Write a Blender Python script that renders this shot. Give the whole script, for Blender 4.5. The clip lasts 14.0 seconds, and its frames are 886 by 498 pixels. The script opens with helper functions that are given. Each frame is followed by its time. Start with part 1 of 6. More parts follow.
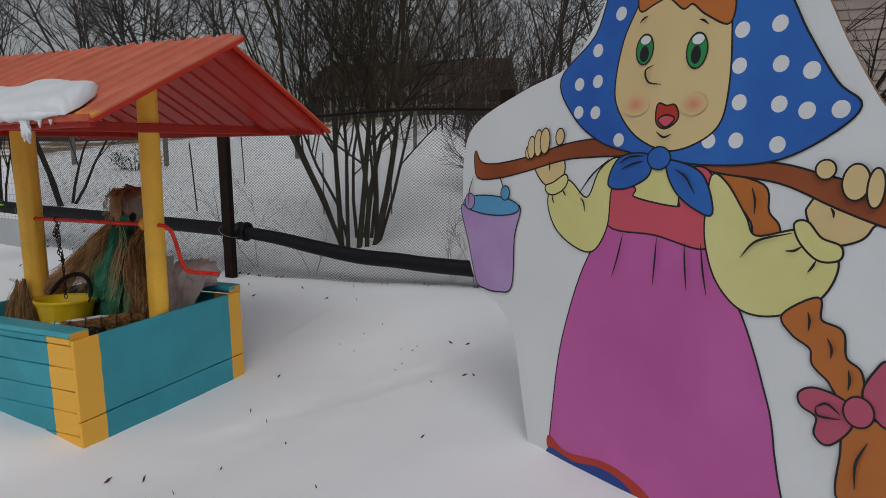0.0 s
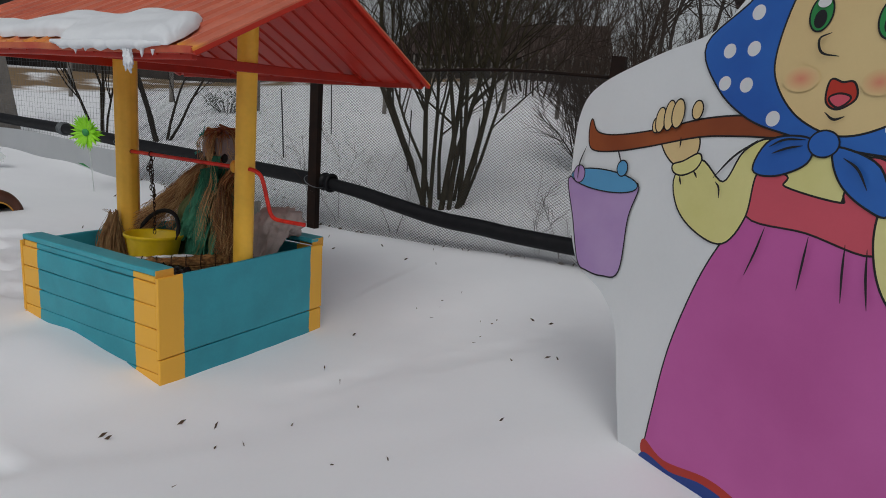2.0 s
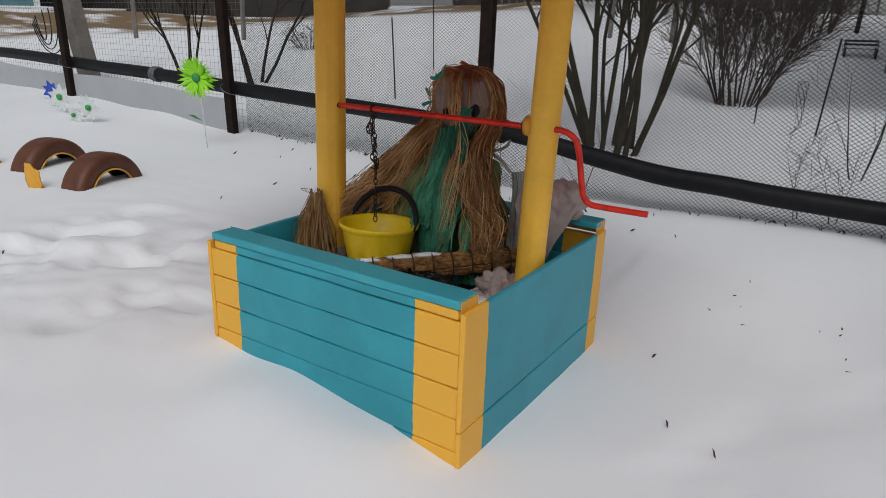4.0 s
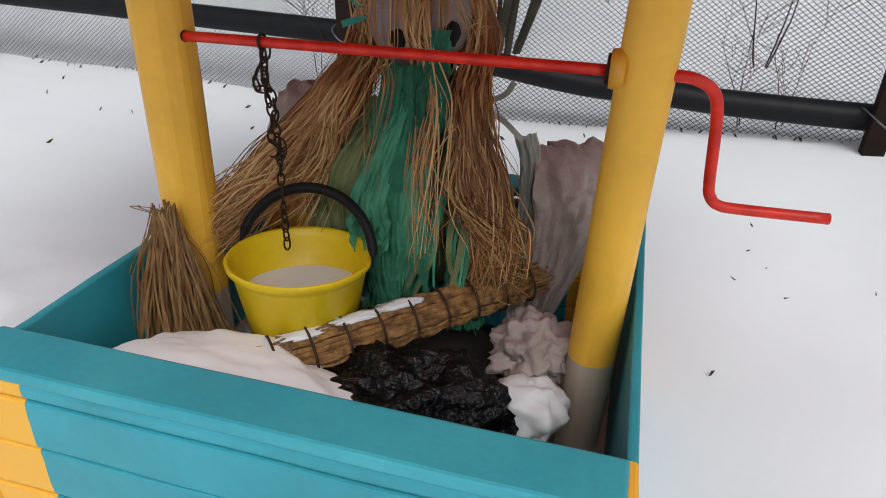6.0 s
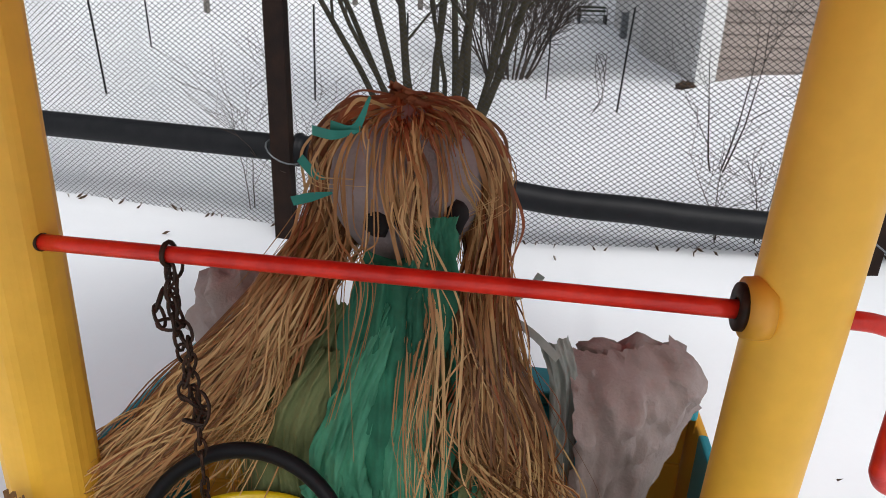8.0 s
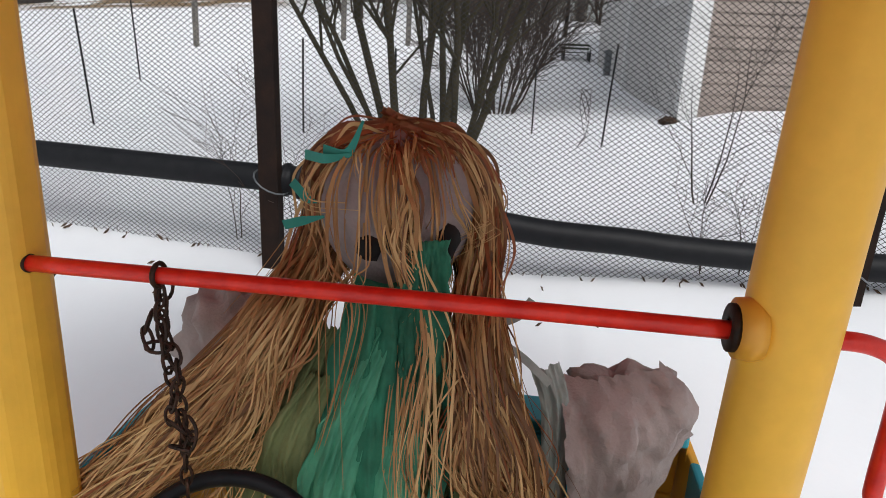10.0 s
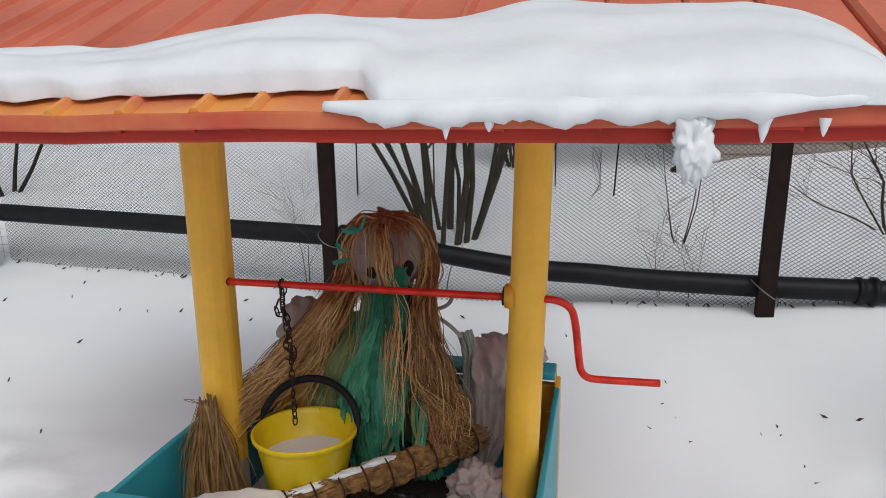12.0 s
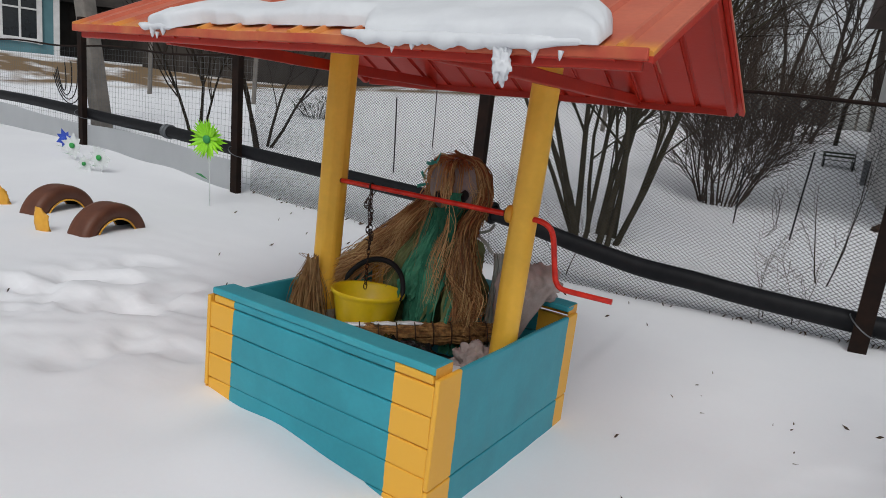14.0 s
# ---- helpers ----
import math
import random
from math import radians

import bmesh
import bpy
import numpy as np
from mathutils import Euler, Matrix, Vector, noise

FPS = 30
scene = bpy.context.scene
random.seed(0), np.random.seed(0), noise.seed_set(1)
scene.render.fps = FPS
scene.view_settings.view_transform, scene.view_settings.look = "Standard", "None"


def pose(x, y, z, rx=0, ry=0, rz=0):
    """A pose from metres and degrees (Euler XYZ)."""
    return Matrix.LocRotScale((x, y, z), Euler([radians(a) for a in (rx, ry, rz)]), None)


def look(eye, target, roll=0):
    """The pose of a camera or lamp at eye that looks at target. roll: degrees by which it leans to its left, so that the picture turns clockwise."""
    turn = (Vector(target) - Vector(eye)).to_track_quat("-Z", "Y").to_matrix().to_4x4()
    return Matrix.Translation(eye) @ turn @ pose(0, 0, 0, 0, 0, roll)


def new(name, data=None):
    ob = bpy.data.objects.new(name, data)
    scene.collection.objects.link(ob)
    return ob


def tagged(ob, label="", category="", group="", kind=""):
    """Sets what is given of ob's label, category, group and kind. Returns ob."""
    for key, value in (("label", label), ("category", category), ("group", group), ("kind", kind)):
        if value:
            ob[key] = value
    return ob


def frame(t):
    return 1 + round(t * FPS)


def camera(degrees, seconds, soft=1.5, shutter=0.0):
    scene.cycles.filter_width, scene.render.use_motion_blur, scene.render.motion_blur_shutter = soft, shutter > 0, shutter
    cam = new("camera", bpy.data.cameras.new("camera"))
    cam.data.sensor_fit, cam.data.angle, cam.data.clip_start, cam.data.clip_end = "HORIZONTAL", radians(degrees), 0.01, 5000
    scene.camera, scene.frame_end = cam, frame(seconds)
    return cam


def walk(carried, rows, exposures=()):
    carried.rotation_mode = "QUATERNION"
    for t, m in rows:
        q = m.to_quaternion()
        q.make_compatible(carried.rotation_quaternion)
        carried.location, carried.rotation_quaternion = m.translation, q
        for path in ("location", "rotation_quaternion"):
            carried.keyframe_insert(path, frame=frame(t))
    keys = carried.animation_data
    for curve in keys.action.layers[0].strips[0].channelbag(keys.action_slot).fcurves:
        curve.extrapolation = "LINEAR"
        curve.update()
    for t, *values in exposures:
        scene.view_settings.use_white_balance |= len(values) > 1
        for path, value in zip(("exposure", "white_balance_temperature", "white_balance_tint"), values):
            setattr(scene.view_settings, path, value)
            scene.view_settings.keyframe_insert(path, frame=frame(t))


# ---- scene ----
cam = camera(68.4, 14.0, soft=0.9)
PATH = [
    (0, (2.987, -2.289, 1.212), (2.2, -0.478, 0.895), -0.7),
    (0.5, (2.98, -2.274, 1.213), (2.192, -0.461, 0.906), -0.2),
    (1, (2.986, -2.254, 1.222), (2.18, -0.448, 0.926), -0.0),
    (1.5, (2.988, -2.205, 1.223), (2.161, -0.407, 0.933), 0.8),
    (2, (2.817, -2.166, 1.193), (1.848, -0.47, 0.766), 3.9),
    (2.5, (2.323, -2.143, 1.075), (1.099, -0.627, 0.621), 1.4),
    (2.7, (2.147, -2.114, 1.059), (0.942, -0.624, 0.487), 3.7),
    (4.8, (0.956, -1.539, 1.135), (0.038, 0.102, 0.454), 1.6),
    (5, (0.87, -1.449, 1.13), (0.02, 0.203, 0.389), 3.2),
    (5.5, (0.629, -1.289, 1.116), (-0.052, 0.434, 0.362), 4.3),
    (6, (0.43, -1.066, 1.065), (-0.043, 0.645, 0.145), 1.3),
    (6.5, (0.294, -0.82, 1.042), (-0.171, 0.939, 0.212), 5.2),
    (7, (0.247, -0.677, 1.072), (-0.116, 1.14, 0.318), 6.2),
    (7.5, (0.215, -0.638, 1.109), (-0.141, 1.203, 0.412), 3.5),
    (8, (0.198, -0.611, 1.118), (-0.102, 1.241, 0.426), 1.7),
    (8.5, (0.189, -0.586, 1.113), (-0.105, 1.273, 0.439), 1.7),
    (8.7, (0.172, -0.547, 1.081), (-0.134, 1.327, 0.455), 3.5),
    (10.8, (0.254, -0.843, 1.186), (0.006, 1.06, 0.62), 1.5),
    (11, (0.299, -1.012, 1.218), (0.02, 0.891, 0.67), 0.5),
    (11.5, (0.414, -1.345, 1.298), (0.075, 0.551, 0.759), -5.4),
    (12, (0.619, -1.551, 1.344), (0.161, 0.342, 0.886), -1.1),
    (12.5, (0.822, -1.716, 1.343), (0.136, 0.107, 0.891), -1.5),
    (13, (1.04, -1.956, 1.245), (0.308, -0.135, 0.86), -0.4),
    (13.5, (1.224, -2.034, 1.241), (0.361, -0.279, 0.822), 0.3),
    (14, (1.433, -1.989, 1.168), (0.377, -0.34, 0.758), 6.4),
]
EXPOSURES = [(0.0, -0.82, 6420, 8), (1.5, -0.82, 6420, 8), (2.5, -0.8, 6420, 8), (5.0, -0.26, 6420, 8), (5.5, -0.14, 6420, 8), (6.5, 0.20, 6420, 8), (7.0, 0.33, 6420, 8), (8.0, 0.33, 6420, 8), (8.7, 0.33, 6420, 8), (11.0, 0.08, 6420, 8), (11.5, -0.07, 6420, 8), (12.5, -0.27, 6420, 8), (14.0, -0.42, 6420, 8)]
walk(cam, [(t, look(eye, target, roll)) for t, eye, target, roll in PATH], EXPOSURES)

# ---- light ----
world = bpy.data.worlds.new("overcast_sky")
scene.world = world
world.use_nodes = True
wn, wl = world.node_tree.nodes, world.node_tree.links
sky = wn.new("ShaderNodeTexSky")
sky.sky_type, sky.sun_disc = "NISHITA", False
sky.sun_elevation, sky.sun_rotation = radians(52), radians(153)
sky.air_density, sky.dust_density = 1.0, 4.0
grey = wn.new("ShaderNodeHueSaturation")
grey.inputs["Saturation"].default_value = 0.22
wl.new(sky.outputs[0], grey.inputs["Color"])
wl.new(grey.outputs[0], wn["Background"].inputs["Color"])
wn["Background"].inputs["Strength"].default_value = 0.135
sun_data = bpy.data.lights.new("sun", "SUN")
sun_data.energy, sun_data.angle, sun_data.color = 0.68, radians(30), (1.0, 0.985, 0.96)
sun = new("sun", sun_data)
sun.matrix_world = look((3.2, -7.0, 7.6), (0, 0, 0))


# ---- materials ----
def mat(name, col, col2=None, rough=0.6, scale=8.0, fine=90.0, bump=0.15, metal=0.0, spec=0.4, vary=0.0, lo=0.35, hi=0.65, dist=0.004, coat=0.0, grain=0.10):
    """Paint with two scales of mottling (col to col2, and fine grain) and relief."""
    m = bpy.data.materials.new(name)
    m.use_nodes = True
    n, l = m.node_tree.nodes, m.node_tree.links
    p = n["Principled BSDF"]
    tc = n.new("ShaderNodeTexCoord")
    big, small = n.new("ShaderNodeTexNoise"), n.new("ShaderNodeTexNoise")
    big.inputs["Scale"].default_value, big.inputs["Detail"].default_value = scale, 6
    small.inputs["Scale"].default_value, small.inputs["Detail"].default_value = fine, 4
    ramp = n.new("ShaderNodeMapRange")
    ramp.inputs["From Min"].default_value, ramp.inputs["From Max"].default_value = lo, hi
    mix = n.new("ShaderNodeMix")
    mix.data_type = "RGBA"
    c2 = col2 or tuple(c * 0.75 for c in col)
    mix.inputs[6].default_value, mix.inputs[7].default_value = (*col, 1), (*c2, 1)
    l.new(tc.outputs["Object"], big.inputs["Vector"])
    l.new(tc.outputs["Object"], small.inputs["Vector"])
    l.new(big.outputs["Fac"], ramp.inputs["Value"])
    l.new(ramp.outputs[0], mix.inputs[0])
    hsv = n.new("ShaderNodeHueSaturation")
    l.new(mix.outputs[2], hsv.inputs["Color"])
    val = n.new("ShaderNodeMapRange")
    val.inputs["To Min"].default_value, val.inputs["To Max"].default_value = 1 - grain, 1 + grain
    l.new(small.outputs["Fac"], val.inputs["Value"])
    if vary:
        info, mul, rnd = n.new("ShaderNodeObjectInfo"), n.new("ShaderNodeMath"), n.new("ShaderNodeMapRange")
        rnd.inputs["To Min"].default_value, rnd.inputs["To Max"].default_value = 1 - vary, 1 + vary
        mul.operation = "MULTIPLY"
        l.new(info.outputs["Random"], rnd.inputs["Value"])
        l.new(rnd.outputs[0], mul.inputs[0])
        l.new(val.outputs[0], mul.inputs[1])
        l.new(mul.outputs[0], hsv.inputs["Value"])
    else:
        l.new(val.outputs[0], hsv.inputs["Value"])
    l.new(hsv.outputs[0], p.inputs["Base Color"])
    bm_ = n.new("ShaderNodeBump")
    bm_.inputs["Strength"].default_value, bm_.inputs["Distance"].default_value = bump, dist
    add = n.new("ShaderNodeMath")
    l.new(big.outputs["Fac"], add.inputs[0])
    l.new(small.outputs["Fac"], add.inputs[1])
    l.new(add.outputs[0], bm_.inputs["Height"])
    l.new(bm_.outputs[0], p.inputs["Normal"])
    p.inputs["Roughness"].default_value, p.inputs["Metallic"].default_value = rough, metal
    p.inputs["Specular IOR Level"].default_value = spec
    if coat:
        p.inputs["Coat Weight"].default_value, p.inputs["Coat Roughness"].default_value = coat, 0.25
    return m


def two_paints(name, col, edge_col, axis, lo, hi, rough=0.45):
    """Board paint with a second colour past lo and hi along one object axis, with a hand-painted wavering border."""
    m = mat(name, col, tuple(c * 0.82 for c in col), rough=rough, scale=5, fine=60, bump=0.10, grain=0.06)
    n, l = m.node_tree.nodes, m.node_tree.links
    p = n["Principled BSDF"]
    source = p.inputs["Base Color"].links[0].from_socket
    tc, sep = n.new("ShaderNodeTexCoord"), n.new("ShaderNodeSeparateXYZ")
    wob, wadd = n.new("ShaderNodeTexNoise"), n.new("ShaderNodeMath")
    wob.inputs["Scale"].default_value = 14
    l.new(tc.outputs["Object"], sep.inputs[0])
    l.new(tc.outputs["Object"], wob.inputs["Vector"])
    wadd.operation = "MULTIPLY_ADD"
    wadd.inputs[1].default_value = 0.014
    l.new(wob.outputs["Fac"], wadd.inputs[0])
    l.new(sep.outputs[axis], wadd.inputs[2])
    less, more, both, mix = n.new("ShaderNodeMath"), n.new("ShaderNodeMath"), n.new("ShaderNodeMath"), n.new("ShaderNodeMix")
    less.operation, more.operation, both.operation = "LESS_THAN", "GREATER_THAN", "MAXIMUM"
    less.inputs[1].default_value, more.inputs[1].default_value = lo + 0.007, hi + 0.007
    l.new(wadd.outputs[0], less.inputs[0])
    l.new(wadd.outputs[0], more.inputs[0])
    l.new(less.outputs[0], both.inputs[0])
    l.new(more.outputs[0], both.inputs[1])
    mix.data_type = "RGBA"
    mix.inputs[7].default_value = (*edge_col, 1)
    l.new(both.outputs[0], mix.inputs[0])
    l.new(source, mix.inputs[6])
    l.new(mix.outputs[2], p.inputs["Base Color"])
    return m


TEAL, YELLOW = (0.036, 0.32, 0.40), (0.80, 0.42, 0.045)
M_snow = mat("snow", (0.86, 0.87, 0.90), (0.82, 0.83, 0.865), rough=0.8, scale=1.1, fine=60, bump=0.025, spec=0.15, dist=0.012, grain=0.012)
M_icy = mat("wet_snow", (0.73, 0.75, 0.78), (0.68, 0.70, 0.735), rough=0.5, scale=9, fine=60, bump=0.12, dist=0.008, spec=0.3, grain=0.03)
M_teal = mat("teal_paint", TEAL, (0.055, 0.37, 0.44), rough=0.42, scale=5, fine=70, bump=0.12, vary=0.06)
M_front = two_paints("front_paint", TEAL, YELLOW, 0, -0.385, 0.353)
M_side = two_paints("side_paint", TEAL, YELLOW, 1, -0.372, 0.435)
M_yellow = mat("yellow_paint", YELLOW, (0.62, 0.29, 0.03), rough=0.45, scale=4, fine=50, bump=0.12)
M_red = mat("red_paint", (0.42, 0.022, 0.008), (0.34, 0.015, 0.006), rough=0.5, scale=7, fine=80, bump=0.15, vary=0.08)
M_crank = mat("crank_red", (0.72, 0.030, 0.014), (0.50, 0.014, 0.008), rough=0.35, scale=25, fine=120, bump=0.2)
M_black = mat("black_plastic", (0.006, 0.0065, 0.008), (0.01, 0.01, 0.012), rough=0.5, spec=0.18, scale=14, fine=120, bump=0.15)
M_steel = mat("rusty_brown_steel", (0.012, 0.008, 0.007), (0.02, 0.011, 0.008), rough=0.75, spec=0.12, scale=12, fine=120, bump=0.3)
M_wire = mat("weathered_wire", (0.04, 0.04, 0.042), rough=0.7, scale=20, spec=0.2)
M_chain = mat("rusty_chain", (0.02, 0.013, 0.01), (0.05, 0.022, 0.012), rough=0.6, scale=60, metal=0.5)
M_bucket = mat("yellow_plastic", (0.72, 0.52, 0.01), (0.66, 0.46, 0.01), rough=0.35, scale=6, fine=50, bump=0.05)
M_straw = mat("dry_straw", (0.34, 0.18, 0.06), (0.10, 0.045, 0.014), rough=0.7, scale=55, fine=240, bump=0.3, vary=0.1, grain=0.35)
M_tie = mat("dark_twine", (0.05, 0.025, 0.012), rough=0.8, scale=40)
M_bark = mat("dark_bark", (0.018, 0.014, 0.011), (0.034, 0.027, 0.02), rough=0.9, spec=0.1, scale=12, fine=90, bump=0.5)
M_green_bark = mat("olive_bark", (0.032, 0.028, 0.016), (0.055, 0.046, 0.03), rough=0.9, spec=0.1, scale=10, fine=90, bump=0.5)
M_brush = mat("brown_twigs", (0.05, 0.037, 0.03), (0.07, 0.052, 0.042), rough=0.9, spec=0.1, scale=3, fine=40)
M_far = mat("distant_twigs", (0.075, 0.066, 0.06), (0.05, 0.044, 0.04), rough=0.9, spec=0.1, scale=0.4, fine=5)
M_leaf = mat("evergreen_leaves", (0.02, 0.03, 0.014), (0.035, 0.045, 0.02), rough=0.6, scale=20)
M_bag = mat("black_bag_film", (0.004, 0.004, 0.005), rough=0.2, spec=0.35, scale=18, fine=60, bump=0.8, dist=0.02)
M_white = mat("white_board", (0.70, 0.72, 0.74), (0.66, 0.68, 0.70), rough=0.42, scale=3, fine=80, bump=0.02, grain=0.02)
M_edge = mat("raw_plywood_edge", (0.28, 0.17, 0.10), (0.12, 0.07, 0.04), rough=0.8, scale=20)
M_cloth = mat("pinkish_sackcloth", (0.41, 0.345, 0.325), (0.31, 0.255, 0.24), rough=0.9, scale=9, fine=180, bump=0.4)
M_concrete = mat("grey_concrete", (0.20, 0.18, 0.16), (0.13, 0.12, 0.11), rough=0.9, scale=6, fine=60, bump=0.4)
M_siding = mat("taupe_siding", (0.30, 0.245, 0.215), (0.25, 0.205, 0.18), rough=0.6, scale=3, fine=40, vary=0.05)
M_pale = mat("pale_grey_wall", (0.58, 0.57, 0.56), (0.52, 0.51, 0.50), rough=0.7, scale=3)
M_trim = mat("white_trim", (0.70, 0.70, 0.70), (0.60, 0.60, 0.60), rough=0.6, scale=5)
M_blue = mat("blue_house_paint", (0.10, 0.22, 0.25), (0.08, 0.18, 0.21), rough=0.7, scale=2)
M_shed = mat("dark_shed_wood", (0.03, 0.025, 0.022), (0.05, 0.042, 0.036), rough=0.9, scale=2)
M_roof = mat("brown_roofing", (0.075, 0.045, 0.04), (0.05, 0.035, 0.03), rough=0.8, scale=2)
M_tyre = mat("brown_painted_tyre", (0.13, 0.045, 0.022), (0.09, 0.03, 0.016), rough=0.5, scale=8, fine=60)
M_lime = mat("lime_plastic", (0.33, 0.75, 0.02), (0.25, 0.62, 0.03), rough=0.4)
M_leafgreen = mat("green_plastic", (0.03, 0.30, 0.06), (0.04, 0.24, 0.08), rough=0.4)
M_petal = mat("white_plastic", (0.75, 0.78, 0.78), rough=0.4)
M_blueflower = mat("blue_plastic", (0.03, 0.08, 0.5), rough=0.4)
M_glass = mat("dark_window_glass", (0.02, 0.025, 0.03), rough=0.08, spec=0.7, bump=0.02)
M_zinc = mat("galvanised_zinc", (0.16, 0.17, 0.18), (0.10, 0.11, 0.12), rough=0.5, metal=0.4)
M_debris = mat("dead_leaf", (0.10, 0.06, 0.035), (0.05, 0.03, 0.02), rough=0.9, scale=30, vary=0.3)


# ---- mesh helpers ----
def part(name, bm, material, parent=None, label="", smooth=False):
    """Links a bmesh as one mesh object, under a thing or a part if one is given."""
    me = bpy.data.meshes.new(name)
    bm.normal_update()
    bm.to_mesh(me)
    bm.free()
    return linked(name, me, material, parent, label, smooth)


def linked(name, me, material, parent=None, label="", smooth=False):
    for m in material if isinstance(material, (list, tuple)) else [material]:
        me.materials.append(m)
    if smooth:
        me.polygons.foreach_set("use_smooth", [True] * len(me.polygons))
    ob = new(name, me)
    ob.parent = parent
    if label:
        ob["label"] = label
    return ob


def raw(name, verts, faces, material, parent=None, label="", smooth=False):
    me = bpy.data.meshes.new(name)
    me.from_pydata([tuple(v) for v in verts], [], faces)
    me.validate()
    return linked(name, me, material, parent, label, smooth)


def thing(name, label, category, group="", kind=""):
    return tagged(new(name), label, category, group, kind)


def box_bm(x0, x1, y0, y1, z0, z1, bevel=0.0, seg=2):
    bm = bmesh.new()
    bmesh.ops.create_cube(bm, size=1, matrix=Matrix.Translation(((x0 + x1) / 2, (y0 + y1) / 2, (z0 + z1) / 2)) @ Matrix.Diagonal((x1 - x0, y1 - y0, z1 - z0, 1)))
    if bevel:
        bmesh.ops.bevel(bm, geom=bm.edges[:], offset=bevel, segments=seg, affect="EDGES", profile=0.5)
    return bm


def worn_board(x0, x1, y0, y1, z0, z1, bevel=0.006, along=0, cuts=10, wob=0.0025, seed=0.0):
    """A board with eased edges, cut along its length and slightly uneven."""
    bm = box_bm(x0, x1, y0, y1, z0, z1)
    bmesh.ops.bevel(bm, geom=bm.edges[:], offset=bevel, segments=2, affect="EDGES", profile=0.5)
    long_edges = [e for e in bm.edges if abs((e.verts[0].co - e.verts[1].co)[along]) > 0.5 * abs((x1 - x0, y1 - y0, z1 - z0)[along])]
    bmesh.ops.subdivide_edges(bm, edges=long_edges, cuts=cuts, use_grid_fill=True)
    for v in bm.verts:
        v.co += noise.noise_vector(v.co * 6 + Vector((seed, seed * 2, 0))) * wob
    return bm


def sweep(paths, sides=6, caps=True):
    """Tapered tubes along paths of (x, y, z, radius) rows: vertices and faces."""
    verts, faces = [], []
    for path in paths:
        pts = np.array(path, float)
        p, r = pts[:, :3], pts[:, 3]
        tang = np.gradient(p, axis=0)
        tang /= np.sqrt((tang * tang).sum(1))[:, None] + 1e-9
        c = int(np.argmin(np.abs(tang).max(0)))
        a = np.zeros_like(tang)
        a[:, (c + 1) % 3], a[:, (c + 2) % 3] = tang[:, (c + 2) % 3], -tang[:, (c + 1) % 3]
        a /= np.sqrt((a * a).sum(1))[:, None] + 1e-9
        b = np.stack([tang[:, 1] * a[:, 2] - tang[:, 2] * a[:, 1], tang[:, 2] * a[:, 0] - tang[:, 0] * a[:, 2], tang[:, 0] * a[:, 1] - tang[:, 1] * a[:, 0]], 1)
        start = len(verts)
        w = 2 * math.pi * np.arange(sides) / sides
        ring = p[:, None, :] + r[:, None, None] * (np.cos(w)[None, :, None] * a[:, None, :] + np.sin(w)[None, :, None] * b[:, None, :])
        verts.extend(map(tuple, ring.reshape(-1, 3).tolist()))
        for i in range(len(p) - 1):
            for k in range(sides):
                q, s = start + i * sides, (k + 1) % sides
                faces.append((q + k, q + s, q + sides + s, q + sides + k))
        if caps:
            faces.append(tuple(range(start + sides - 1, start - 1, -1)))
            faces.append(tuple(range(start + (len(p) - 1) * sides, start + len(p) * sides)))
    return verts, faces


def tube(name, path, material, parent=None, label="", sides=10):
    return raw(name, *sweep([path], sides), material, parent, label, True)


def smooth_path(pts, n=8):
    """A Catmull-Rom line through rows of numbers."""
    p = np.array(pts, float)
    q = np.vstack([2 * p[0] - p[1], p, 2 * p[-1] - p[-2]])
    out = []
    for i in range(1, len(q) - 2):
        for s in np.linspace(0, 1, n, endpoint=False):
            a, b, c, d = q[i - 1:i + 3]
            out.append(0.5 * (2 * b + (c - a) * s + (2 * a - 5 * b + 4 * c - d) * s * s + (3 * b - a - 3 * c + d) * s ** 3))
    out.append(p[-1])
    return out


def lathe_bm(rows, sides=40):
    bm = bmesh.new()
    rings = [[bm.verts.new((r * math.cos(2 * math.pi * k / sides), r * math.sin(2 * math.pi * k / sides), z)) for k in range(sides)] for r, z in rows]
    for a, b in zip(rings, rings[1:]):
        for k in range(sides):
            bm.faces.new((a[k], a[(k + 1) % sides], b[(k + 1) % sides], b[k]))
    return bm


def lump_bm(size, at, amount=0.25, freq=3.0, sub=4, seed=0.0, flat=None):
    """A crumpled, rounded heap."""
    bm = bmesh.new()
    bmesh.ops.create_icosphere(bm, subdivisions=sub, radius=1)
    for v in bm.verts:
        d = v.co.normalized()
        k = 1 + amount * noise.fractal(d * freq + Vector((seed, seed, seed)), 0.9, 2.1, 5)
        v.co = Vector((d.x * size[0], d.y * size[1], d.z * size[2])) * k
        if flat is not None and v.co.z < flat:
            v.co.z = flat
        v.co += Vector(at)
    return bm


